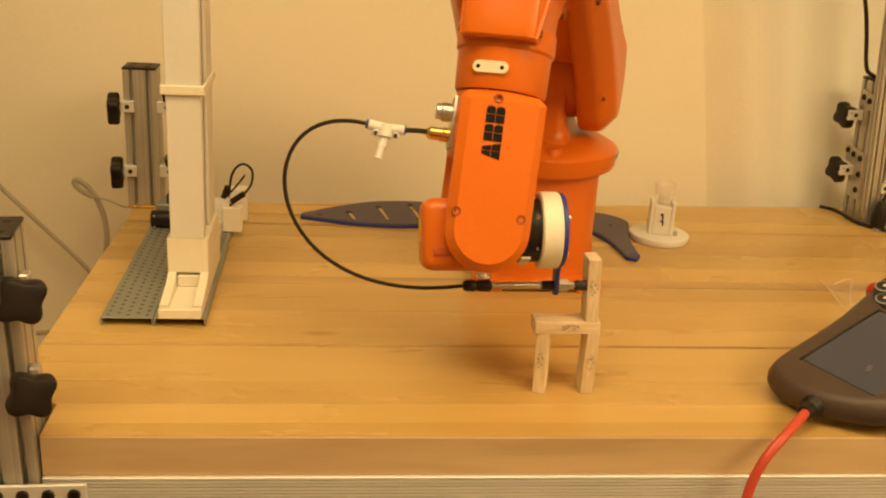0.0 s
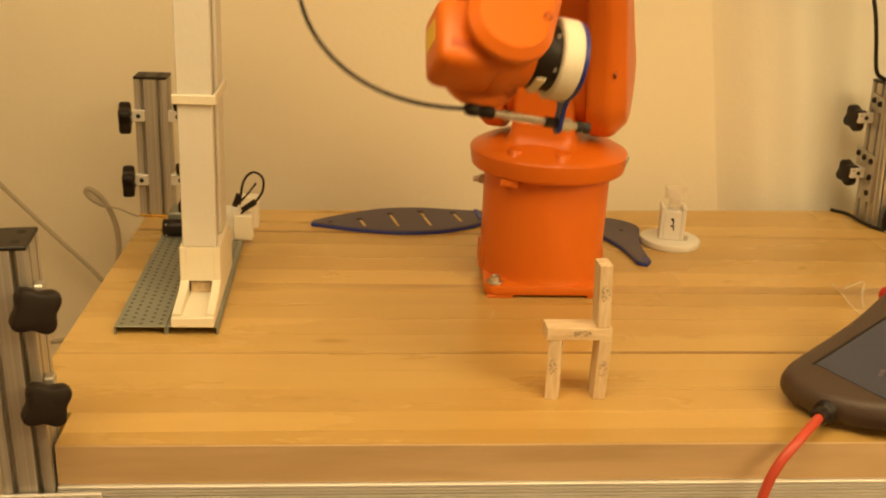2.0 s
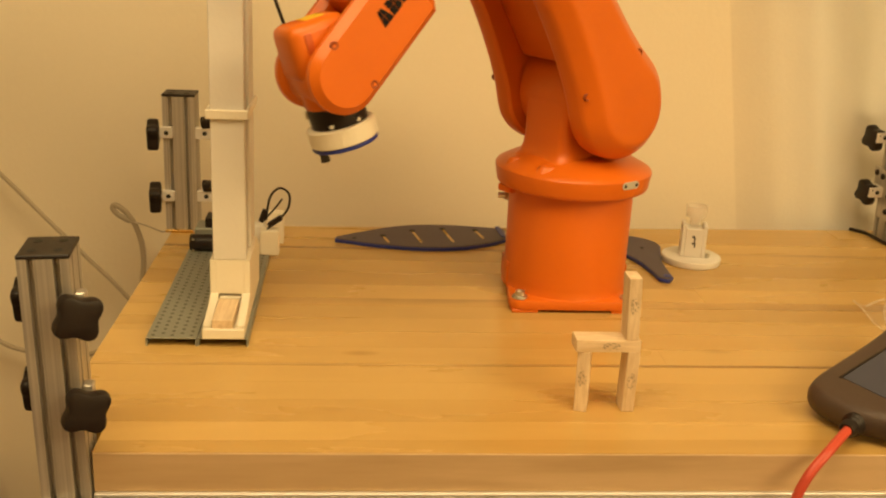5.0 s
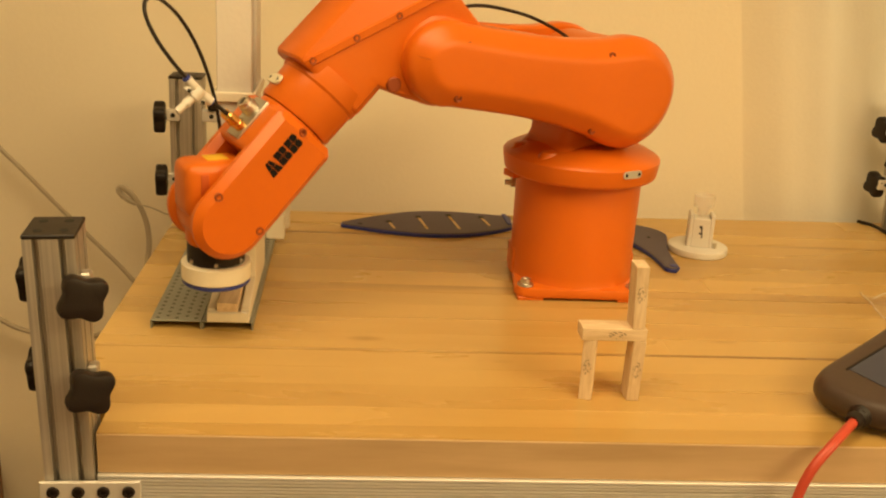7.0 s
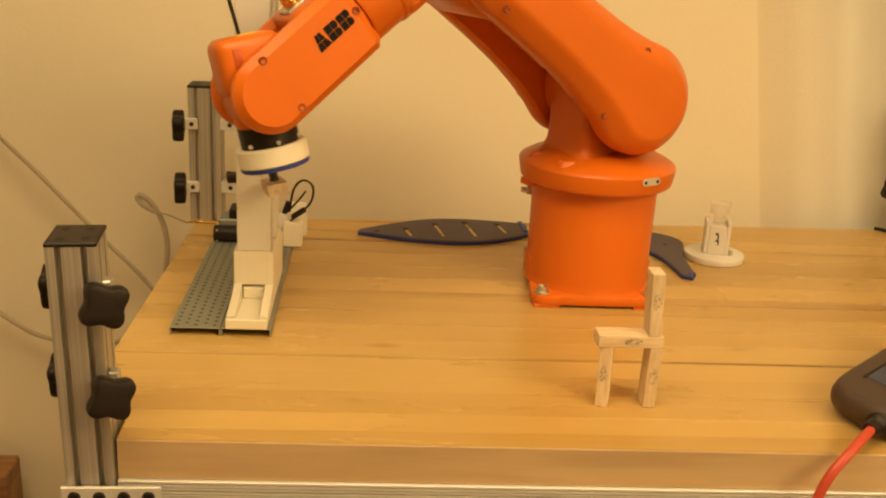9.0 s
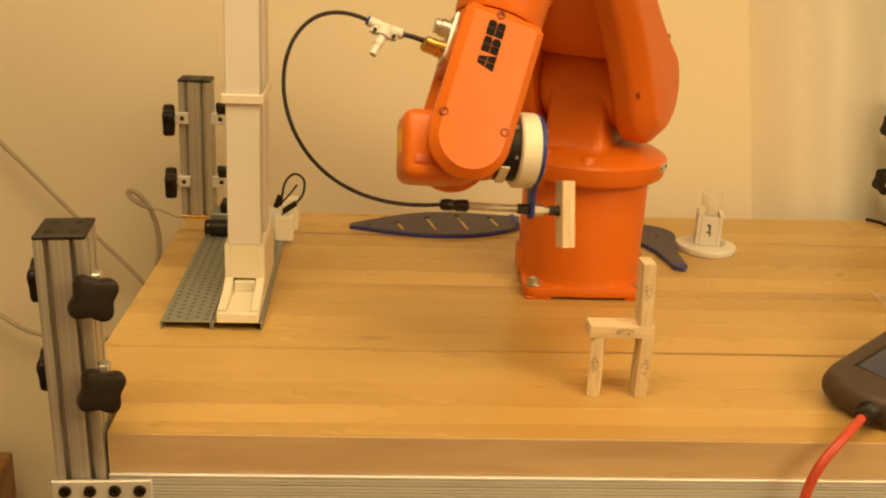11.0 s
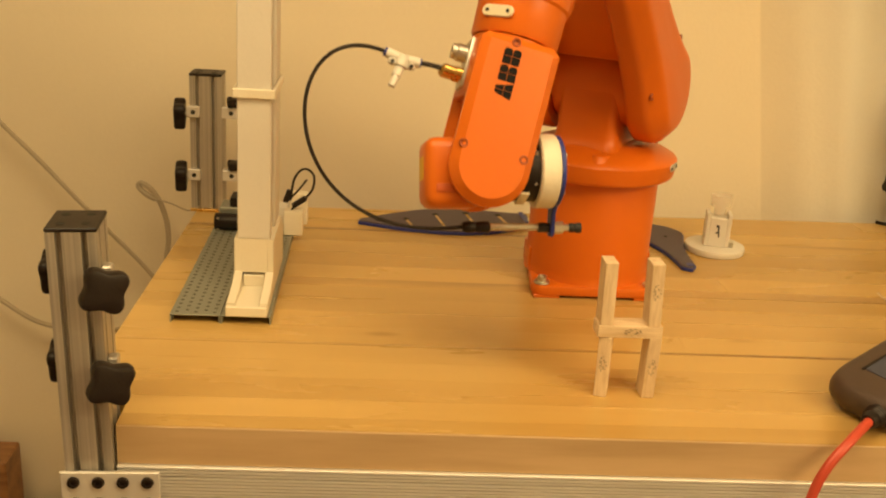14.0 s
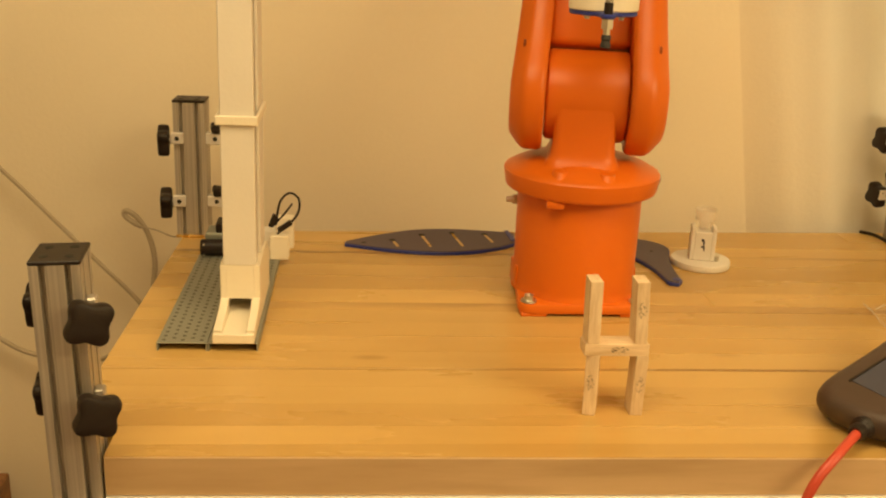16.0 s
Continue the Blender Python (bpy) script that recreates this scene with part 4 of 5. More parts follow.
part("slide_rail", box(B(), -0.02, 0.0163, 0.226, 0.41, 0.0, 0.02, 0.0015, 1), WHITE_PRINT, tower)
part("end_block", box(B(), -0.02, 0.0178, 0.4102, 0.442, -0.0112, 0.02, 0.0015, 1), WHITE_PRINT, tower)
pusher = part("pusher", box(B(), -0.0135, 0.0135, 0.0905, 0.225, 0.0098, 0.0245, 0.001, 1), CREAM_PRINT, tower)
PUSH = [(0, 0.0), (1.65, 0.0), (1.95, 0.06), (3.2, 0.06), (3.45, 0.012), (3.9, 0.0), (14.4, 0.0), (14.65, 0.06), (16, 0.06)]
SLIDE = [(0, 0.085), (3.2, 0.085), (3.4, 0.045), (3.6, 0.034), (3.8, 0.02), (4.1, 0.0), (16, 0.0)]

motor = thing("servo_motor", pose(-0.452, 1.6, T + 0.0112), "small black and grey motor beside the magazine", "motor")
part("can", cyl(B(), 0.0125, -0.022, 0.018, 0.0015, 24, Matrix.Translation((0.006, 0, 0.0127)) @ AX), BLACK, motor)
part("gearbox", box(B(), -0.012, 0.03, 0.016, 0.06, 0.0, 0.03, 0.002, 1), GREY_STEEL, motor)
part("bracket", box(B(), 0.004, 0.03, 0.018, 0.055, 0.0302, 0.045, 0.001, 1), BLACK, motor)
for z in (0.004, 0.021):
    part("screw", cyl(B(), 0.0018, 0, 0.0012, 0, 10, Matrix.Translation((-0.01, -0.0125, z)) @ Matrix.Rotation(radians(90), 4, "X")), STEEL, motor)
wires = thing("servo_wires", pose(-0.343, 1.60, T + 0.0112), "loop of black servo leads with plugs", "wires")
part("lead", tube(B(), spline([(-0.012, 0.0, 0.05), (-0.006, 0.0, 0.085), (0.008, 0.0, 0.1), (0.022, 0.0, 0.092), (0.022, 0.0, 0.072), (0.012, 0.0, 0.056), (-0.002, 0.0, 0.045)]), 0.0018), BLACK, wires)
part("lead", tube(B(), spline([(-0.018, 0.004, 0.046), (0.0, 0.004, 0.066), (0.012, 0.006, 0.082)]), 0.0016), BLACK, wires)
part("plug", box(B(), -0.012, 0.012, -0.004, 0.004, -0.004, 0.004, 0.001, 1, pose(0.002, -0.006, 0.05, 0, -35, 0)), BLACK, wires)
part("plug", box(B(), -0.01, 0.01, -0.004, 0.004, -0.004, 0.004, 0.001, 1, pose(-0.016, -0.004, 0.058, 0, -70, 0)), BLACK, wires)
part("lead", tube(B(), spline([(-0.004, -0.006, 0.046), (-0.012, -0.01, 0.03), (-0.012, -0.01, 0.0)]), 0.0018), BLACK, wires)

# ---- wooden blocks ----
BL, BW, BT = 0.0705, 0.0245, 0.0138


def wooden_block(m, label, stamps=()):
    ob = thing("wooden_block", m, label, "block", "stacking blocks")
    part("body", box(B(), -BL / 2, BL / 2, -BW / 2, BW / 2, -BT / 2, BT / 2, 0.0006, 1), BLOCKWOOD, ob)
    for face, at in stamps:
        rnd = random.Random(int(at * 1e4) + face)
        bm = B()
        for k in range(22):
            a, far = rnd.uniform(0, 6.283), rnd.choice((0.55, 1.0, 1.0))
            x, y = at + 0.0085 * far * math.cos(a), 0.0038 * far * math.sin(a)
            w, h = rnd.uniform(0.0005, 0.0017), rnd.uniform(0.0003, 0.0007)
            box(bm, x - w, x + w, y - h, y + h, 0, 0.0002)
        part("stamp", bm, STAMP, ob, "faded printed mark", pose(0, face * (BW / 2 + 0.0001), 0, -90 * face, 0, 0))
    return ob


def upright(x, y, z, lean=0.0):
    return Matrix.Translation((x, y, z)) @ turn_y(lean) @ Matrix(((0, 0, -1, 0), (0, -1, 0, 0), (-1, 0, 0, 0), (0, 0, 0, 1)))


def turn_y(a):
    return Matrix.Rotation(radians(a), 4, "Y")


SY = 1.113
wooden_block(Matrix.Translation((0.0255, SY, 0)) @ pose(0, 0, 0, 0, 0, -18) @ upright(0, 0, T + 0.03525, -0.8), "pale wooden block standing upright under a bar", ((1, -0.004),))
wooden_block(upright(0.0757, SY, T + 0.03525, 0.7), "pale wooden block standing upright under a bar", ((1, -0.002),))
wooden_block(pose(0.0472, SY, T + 0.0776, 0, 0, 0), "pale wooden block lying across two upright blocks", ((-1, 0.003),))
wooden_block(upright(0.0707, SY, T + 0.12, -2.8), "pale wooden block standing upright on the bar", ((1, -0.004),))


def set_down(lean):
    """The last block on the bar, leaning about its foot."""
    return Matrix.Translation((0.0207, SY, T + 0.0847)) @ turn_y(lean) @ Matrix.Translation((0, 0, 0.03525)) @ upright(0, 0, 0)


LEAN = [(11.5, -4.4), (11.9, -3.6), (12.6, -2.4), (12.8, -1.4), (13.0, 2.2), (13.6, 2.2), (13.9, -1.5), (16, -1.5)]
moving_block = wooden_block(set_down(-4.4), "pale wooden block that the robot carries to the stack")

# ---- printed plates ----
def curve_outline(top, bottom):
    return [(p.x, p.y) for p in spline([(x, y, 0) for x, y in bottom], 6)] + [(p.x, p.y) for p in spline([(x, y, 0) for x, y in top[::-1]], 6)]


blade = thing("blade_plate", pose(0, 0, T), "slate and blue printed blade-shaped plate with slots", "plate")
outline = curve_outline([(-0.252, 1.698), (-0.2, 1.735), (-0.14, 1.768), (-0.08, 1.778), (-0.02, 1.772), (0.036, 1.762)],
                        [(-0.252, 1.686), (-0.18, 1.66), (-0.11, 1.648), (-0.05, 1.655), (0.0, 1.678), (0.03, 1.702)])
part("rim", prism(B(), outline, 0.0, 0.005, 0.0008, 1), BLUE_PRINT, blade, "dark blue edge layer")
inner = [(-0.1 + (x + 0.1) * 0.985, 1.715 + (y - 1.715) * 0.965) for x, y in outline]
part("skin", prism(B(), inner, 0.0052, 0.0066, 0.0004, 1), SLATE_PRINT, blade, "slate grey face")
for k, (xa, ya, xb, yb_) in enumerate(((-0.174, 1.705, -0.166, 1.672), (-0.124, 1.736, -0.113, 1.675), (-0.072, 1.75, -0.06, 1.68), (-0.017, 1.746, -0.008, 1.703))):
    ln = math.hypot(xb - xa, yb_ - ya)
    m = pose((xa + xb) / 2, (ya + yb_) / 2, 0.0067, 0, 0, math.degrees(math.atan2(yb_ - ya, xb - xa)))
    part("slot", prism(B(), stadium(-ln / 2, 0.0022, ln / 2, 0.0022, 6), 0, 0.0003, 0, 1, m), BUTCHER, blade, "slot showing the worktop")
    part("slot_end", cyl(B(), 0.0054, 0.0004, 0.0009, 0, 12, m @ Matrix.Translation((-ln / 2, 0, 0))), HOLE, blade)
part("hole", cyl(B(), 0.004, 0.0067, 0.0071, 0, 12, pose(-0.221, 1.69, 0)), HOLE, blade)
part("end_strip", box(B(), 0.022, 0.03, -0.026, 0.03, 0.0068, 0.0085, 0.0006, 1, pose(0, 1.735, 0, 0, 0, 4)), BLUE_PRINT, blade)

tail = thing("tail_plate", pose(0, 0, T), "slate and blue printed curved arm plate with a hole", "plate")
outline = curve_outline([(0.19, 1.74), (0.245, 1.738), (0.278, 1.716), (0.288, 1.69), (0.279, 1.655), (0.268, 1.61), (0.263, 1.56), (0.262, 1.53)],
                        [(0.19, 1.68), (0.215, 1.635), (0.23, 1.59), (0.236, 1.545), (0.238, 1.522), (0.252, 1.514)])
part("rim", prism(B(), outline, 0.0, 0.005, 0.0008, 1), BLUE_PRINT, tail, "dark blue edge layer")
part("skin", prism(B(), [(0.25 + (x - 0.25) * 0.93, 1.63 + (y - 1.63) * 0.975) for x, y in outline], 0.0052, 0.0064, 0.0004, 1), SLATE_PRINT, tail, "slate grey face")
part("hole", cyl(B(), 0.006, 0.0064, 0.0069, 0, 14, pose(0.253, 1.532, 0)), BLUE_PRINT, tail)
part("hole", cyl(B(), 0.003, 0.0064, 0.0069, 0, 10, pose(0.252, 1.668, 0)), HOLE, tail)

# ---- round stand with a clear cup ----
stand = thing("round_stand", pose(0.32, 1.624, T, 0, 0, -14), "white printed round stand with an upright block and clear cup", "stand")
part("disc", cyl(B(), 0.047, 0, 0.011, 0.002, 56), WHITE_PRINT, stand)
bm = B()
box(bm, -0.0195, -0.0135, -0.0155, 0.0155, 0.0112, 0.064, 0.001, 1)
box(bm, 0.0135, 0.0195, -0.0155, 0.0155, 0.0112, 0.064, 0.001, 1)
box(bm, -0.0133, 0.0133, -0.0155, 0.0155, 0.0112, 0.058, 0.001, 1)
part("upright", bm, WHITE_PRINT, stand)
bm = B()
for k, (x, z, w, h) in enumerate(((-0.001, 0.045, 0.0022, 0.002), (0.001, 0.04, 0.0012, 0.004), (0.0, 0.034, 0.003, 0.0013), (0.002, 0.03, 0.001, 0.003))):
    box(bm, x - w, x + w, -0.0158, -0.0156, z - h, z + h)
part("scribble", bm, INK, stand, "dark pen scribble")
part("peg", cyl(B(), 0.0035, 0, 0.008, 0, 10, pose(0.024, -0.01, 0.011)), STEEL, stand)
part("clear_cup", lathe(B(), [(0, 0.0595), (0.0085, 0.0595), (0.0095, 0.072), (0.0155, 0.075), (0.0168, 0.093), (0.0158, 0.0935), (0.0145, 0.0765), (0.008, 0.074), (0.0078, 0.062), (0, 0.062)], 24), HAZE, stand, "hazy clear plastic cup")

# ---- teach pendant ----
# it lies tilted on the grip at its back; u runs along the screen's top, v up the screen, w out of it
pend = thing("teach_pendant", pose(0, 0, T), "charcoal handheld control pendant with a dark screen lying on the worktop", "control pendant")
PU, PV, PW_ = Vector((0.8657, 0.4066, 0.292)), Vector((-0.4289, 0.9032, 0.0139)), Vector((-0.2581, -0.1373, 0.9563))
PL = Matrix.Translation((0.3095, 1.0938, 0.046)) @ Matrix((PU, PV, PW_)).transposed().to_4x4()
rim = [(p.x, p.y) for p in spline([(-0.043, -0.002, 0), (-0.043, -0.02, 0), (-0.039, -0.05, 0), (-0.023, -0.085, 0), (0.002, -0.114, 0), (0.035, -0.134, 0), (0.07, -0.142, 0), (0.12, -0.143, 0), (0.16, -0.143, 0), (0.2, -0.138, 0), (0.226, -0.115, 0), (0.238, -0.07, 0), (0.241, -0.03, 0), (0.237, 0.015, 0), (0.219, 0.039, 0), (0.187, 0.0445, 0), (0.152, 0.04, 0), (0.116, 0.034, 0), (0.072, 0.03, 0), (0.024, 0.0295, 0), (-0.013, 0.028, 0), (-0.034, 0.018, 0), (-0.043, -0.002, 0)], 5)][:-1]
shell = ((-0.0335, 0.012), (-0.031, 0.006), (-0.026, 0.002), (-0.019, 0.0), (-0.012, 0.0008), (-0.006, 0.004), (-0.002, 0.0085), (-0.0004, 0.0125), (0.0, 0.017))
part("body", loft(B(), [[(x, y, w) for x, y in inset(rim, d)] for w, d in shell], PL), PENDANT, pend)
hump = [(0.165 + 0.05 * math.cos(k * 0.2618), -0.045 + 0.055 * math.sin(k * 0.2618)) for k in range(24)]
feet = [PL @ Vector((x, y, -0.03)) for x, y in hump]
part("grip", loft(B(), [[(p.x, p.y, 0.0006) for p in feet], [(p.x, p.y, 0.01) for p in feet], feet]), BLACK, pend)
part("screen", prism(B(), [(0.001, -0.0925), (0.126, -0.0925), (0.126, -0.001), (0.001, -0.001)], 0.0, 0.0008, 0.0003, 1, PL), SCREEN, pend, "dark glossy screen")
for a, b, c, d in ((-0.001, 0.128, -0.0008, 0.0017), (0.1262, 0.1285, -0.0928, -0.001)):
    part("screen_rim", box(B(), a, b, c, d, 0.0, 0.0012, 0, 1, PL), BLACK, pend)
part("screen_smudge", box(B(), -0.006, 0.006, -0.0025, 0.0025, 0, 0.0003, 0, 1, PL @ pose(0.033, -0.06, 0.0008, 0, 0, 20)), SLATE_PRINT, pend, "bluish smear on the screen")
part("key_panel", prism(B(), [(0.134, 0.002), (0.146, 0.023), (0.166, 0.0365), (0.2, 0.037), (0.222, 0.028), (0.226, -0.03), (0.134, -0.028)], 0.0, 0.0008, 0.0003, 1, PL), BLACK, pend)
for u, v in ((0.17, 0.0255), (0.194, 0.0252), (0.1495, 0.0092), (0.1727, 0.0088), (0.196, 0.0086), (0.1475, -0.0135), (0.171, -0.0138), (0.1945, -0.014)):
    m = PL @ pose(u, v, 0.0009)
    key = part("key", lathe(B(), [(0, 0.001), (0.0107, 0.001), (0.0112, 0.0004), (0.0112, 0), (0, 0)], 20, m), KEY_RING, pend, "round key with a grey ring")
    part("key_centre", cyl(B(), 0.0092, 0.0008, 0.0016, 0, 16, m), BLACK, key)
    part("key_sign", box(B(), -0.0024, 0.0024, -0.0018, 0.0018, 0.0016, 0.0018, 0, 1, m), LABEL, key)
part("stop_button", lathe(B(), [(0, 0.007), (0.008, 0.005), (0.0105, 0.001), (0.0105, -0.01), (0, -0.01)], 20, PL @ Matrix.Translation((0.172, 0.042, -0.013)) @ AY), RED, pend, "red stop button at the edge")
GL = Matrix.Translation((0.307, 1.043, 0.019)) @ Vector((-0.72, -0.68, 0.05)).to_track_quat("Z", "Y").to_matrix().to_4x4()
part("cable_gland", lathe(B(), [(0.012, -0.01), (0.0125, 0.01), (0.01, 0.013), (0.0115, 0.017), (0.009, 0.02), (0.0095, 0.026), (0.007, 0.032), (0, 0.032)], 18, GL), BLACK, pend, "ribbed black cable gland")
cable = part("pendant_cable", tube(B(), spline([(0.288, 1.024, T + 0.0205), (0.272, 1.008, T + 0.0195), (0.248, 0.986, T + 0.014), (0.228, 0.976, T - 0.004), (0.217, 0.973, T - 0.03), (0.212, 0.97, T - 0.06), (0.21, 0.968, T - 0.12), (0.21, 0.965, T - 0.4), (0.2, 0.95, 0.1), (0.25, 0.93, 0.006), (0.5, 0.9, 0.006)]), 0.0052, 10), RED_CORD)
tagged(cable, "orange-red pendant cable hanging over the bench edge", "cable")

# ---- crumpled clear bag ----
bm = B()
rnd = random.Random(5)
vs = []
for i in range(7):
    row = []
    for j in range(7):
        x, y = 0.494 + 0.013 * i + 0.002 * j, 1.335 + 0.018 * j
        z = T + 0.002 + (0.0 if i in (0, 6) or j in (0, 6) else rnd.uniform(0.0, 0.007))
        row.append(bm.verts.new((x + rnd.uniform(-0.002, 0.002), y + rnd.uniform(-0.002, 0.002), z)))
    vs.append(row)
for i in range(6):
    for j in range(6):
        bm.faces.new((vs[i][j], vs[i + 1][j], vs[i + 1][j + 1]))
        bm.faces.new((vs[i][j], vs[i + 1][j + 1], vs[i][j + 1]))
bag = part("plastic_bag", bm, FILM)
bag.modifiers.new("thick", "SOLIDIFY").thickness = 0.0004
# pale hazy cords along the folds stand for the film's glints
part("seam", tube(B(), spline([(0.506, 1.444, T + 0.004), (0.499, 1.4, T + 0.006), (0.492, 1.357, T + 0.005), (0.494, 1.335, T + 0.003)]), 0.0012), HAZE, bag, "folded edge, its glint put in as a pale cord")
part("crease", tube(B(), spline([(0.512, 1.418, T + 0.005), (0.528, 1.427, T + 0.008), (0.551, 1.438, T + 0.008), (0.536, 1.41, T + 0.008), (0.522, 1.386, T + 0.007), (0.506, 1.348, T + 0.004)]), 0.0014), HAZE, bag, "crease, its glint put in as a pale cord")
tagged(bag, "small crumpled clear plastic bag on the worktop", "bag")

# ---- wires on the wall, poster, timber ----
w = part("wall_wire", tube(B(), spline([(-1.1, 1.85, 1.26), (-0.95, 1.85, 1.1), (-0.86, 1.85, 0.999), (-0.806, 1.85, 0.942), (-0.747, 1.85, 0.876), (-0.692, 1.85, 0.816), (-0.622, 1.85, 0.738), (-0.54, 1.85, 0.62)]), 0.004), WIRE_MAT)
tagged(w, "pale wire running down behind the bench", "wire")
w = part("looped_wire", tube(B(), spline([(-0.598, 1.8, 0.894), (-0.61, 1.8, 0.9), (-0.621, 1.8, 0.908), (-0.6265, 1.8, 0.917), (-0.621, 1.8, 0.922), (-0.603, 1.8, 0.908), (-0.588, 1.8, 0.88), (-0.58, 1.8, 0.843), (-0.582, 1.8, 0.8), (-0.6, 1.8, 0.73), (-0.68, 1.82, 0.64), (-0.806, 1.85, 0.631), (-0.887, 1.85, 0.676), (-1.05, 1.86, 0.8)]), 0.0046), WIRE_MAT)
tagged(w, "pale wire bent back in a small loop off the bench edge", "wire")
w = part("thin_thread", tube(B(), spline([(-0.598, 1.797, 0.894), (-0.57, 1.78, 0.894), (-0.54, 1.77, 0.886), (-0.519, 1.735, 0.903), (-0.498, 1.724, 0.906)]), 0.0012, 6), WIRE_MAT)
tagged(w, "thin pale thread from the loop to the post", "thread")
timber = part("timber_offcut", box(B(), -1.1, -0.878, 1.77, 1.85, 0.0, 0.39, 0.003, 1), OAK)
tagged(timber, "brown wooden offcut standing by the wall", "timber")

crate = thing("wooden_crate", pose(-0.72, 1.79, 0), "low dark brown wooden crate by the wall", "crate")
for a, b in ((0.0, 0.085), (0.0865, 0.17), (0.1715, 0.258)):
    part("board", box(B(), -0.15, 0.2, -0.07, -0.05, a, b, 0.002, 1), OAK, crate)
    part("board", box(B(), -0.15, 0.2, 0.05, 0.07, a, b, 0.002, 1), OAK, crate)
part("bottom", box(B(), -0.15, 0.2, -0.0495, 0.0495, 0.0, 0.015), OAK, crate)

poster = thing("poster", pose(-0.685, WALL_Y - 0.001, 1.285, 90, -1.2, 0), "black college poster with photographs and pale lettering on the wall", "poster")
PW, PH = 0.735, 0.52
part("sheet", box(B(), 0, PW, 0, PH, 0.0, 0.0012), POSTER, poster)
PHOTO_A = material("photo_hand", (0.32, 0.16, 0.09), 0.35, 0, 0.5, 9, 0, 60)
PHOTO_B = wood("photo_stripes", (0.06, 0.03, 0.02), (0.6, 0.4, 0.22), 0.35, 4, 0.0, False, (1, 10, 10))
TEAL = material("teal_ink", (0.1, 0.3, 0.26), 0.4, 0, 0.1, 20, 0, 60)
PALE = material("pale_ink", (0.72, 0.7, 0.6), 0.4, 0, 0.04, 20, 0, 60)
part("rule", box(B(), 0.052, PW - 0.008, 0.0395, 0.0412, 0.0013, 0.0017), YELLOW, poster)
part("photo", box(B(), 0.052, 0.2, 0.044, 0.3, 0.0013, 0.0017), PHOTO_A, poster, "brown photograph of workpieces")
part("photo", box(B(), 0.53, PW - 0.01, 0.044, 0.3, 0.0013, 0.0017), PHOTO_B, poster, "striped photograph of metal bars")
part("photo_detail", prism(B(), [(0.665, 0.044), (0.72, 0.044), (0.715, 0.09), (0.67, 0.09)], 0.0018, 0.0021), HOLE, poster)
part("bird_shape", prism(B(), curve_outline([(0.058, 0.007), (0.084, 0.03), (0.113, 0.0385), (0.136, 0.036), (0.149, 0.0235), (0.16, 0.0275), (0.172, 0.0305), (0.186, 0.0375)], [(0.058, 0.005), (0.085, 0.0195), (0.112, 0.0275), (0.128, 0.0235), (0.131, 0.012), (0.122, 0.002), (0.14, 0.004), (0.152, 0.014), (0.166, 0.022), (0.186, 0.0355)]), 0.0013, 0.0017), TEAL, poster, "teal abstract bird shape")


def lettering(text, size, m, mat, name="lettering"):
    cu = bpy.data.curves.new("text", "FONT")
    cu.body, cu.size = text, size
    ob = bpy.data.objects.new("text", cu)
    scene.collection.objects.link(ob)
    me = bpy.data.meshes.new_from_object(ob.evaluated_get(bpy.context.evaluated_depsgraph_get()))
    bpy.data.objects.remove(ob)
    me.materials.clear()
    me.materials.append(mat)
    ob = new(name, me)
    ob.parent, ob.matrix_basis = poster, m
    return ob


lettering("Arundel Community College", 0.0262, pose(0.243, 0.0165, 0.0016), PALE)
lettering("JOI", 0.05, pose(0.042, 0.026, 0.0016, 0, 0, 90), PALE)
lettering("at", 0.02, pose(0.3, 0.062, 0.0016), PALE)
part("number_bar", box(B(), 0.323, 0.425, 0.062, 0.076, 0.0013, 0.0017), RED, poster, "red bar of unreadable print")
for k in range(5):
    part("print_bar", box(B(), 0.56, 0.705 - 0.1 * (k == 4), 0.0285 - 0.0052 * k, 0.0303 - 0.0052 * k, 0.0013, 0.0016), STAMP, poster)
for x in (0.012, PW - 0.022, 0.39):
    part("pin", lathe(B(), [(0, 0.005), (0.003, 0.004), (0.004, 0.001), (0, 0.001)], 10, pose(x, 0.008, 0)), STEEL, poster)

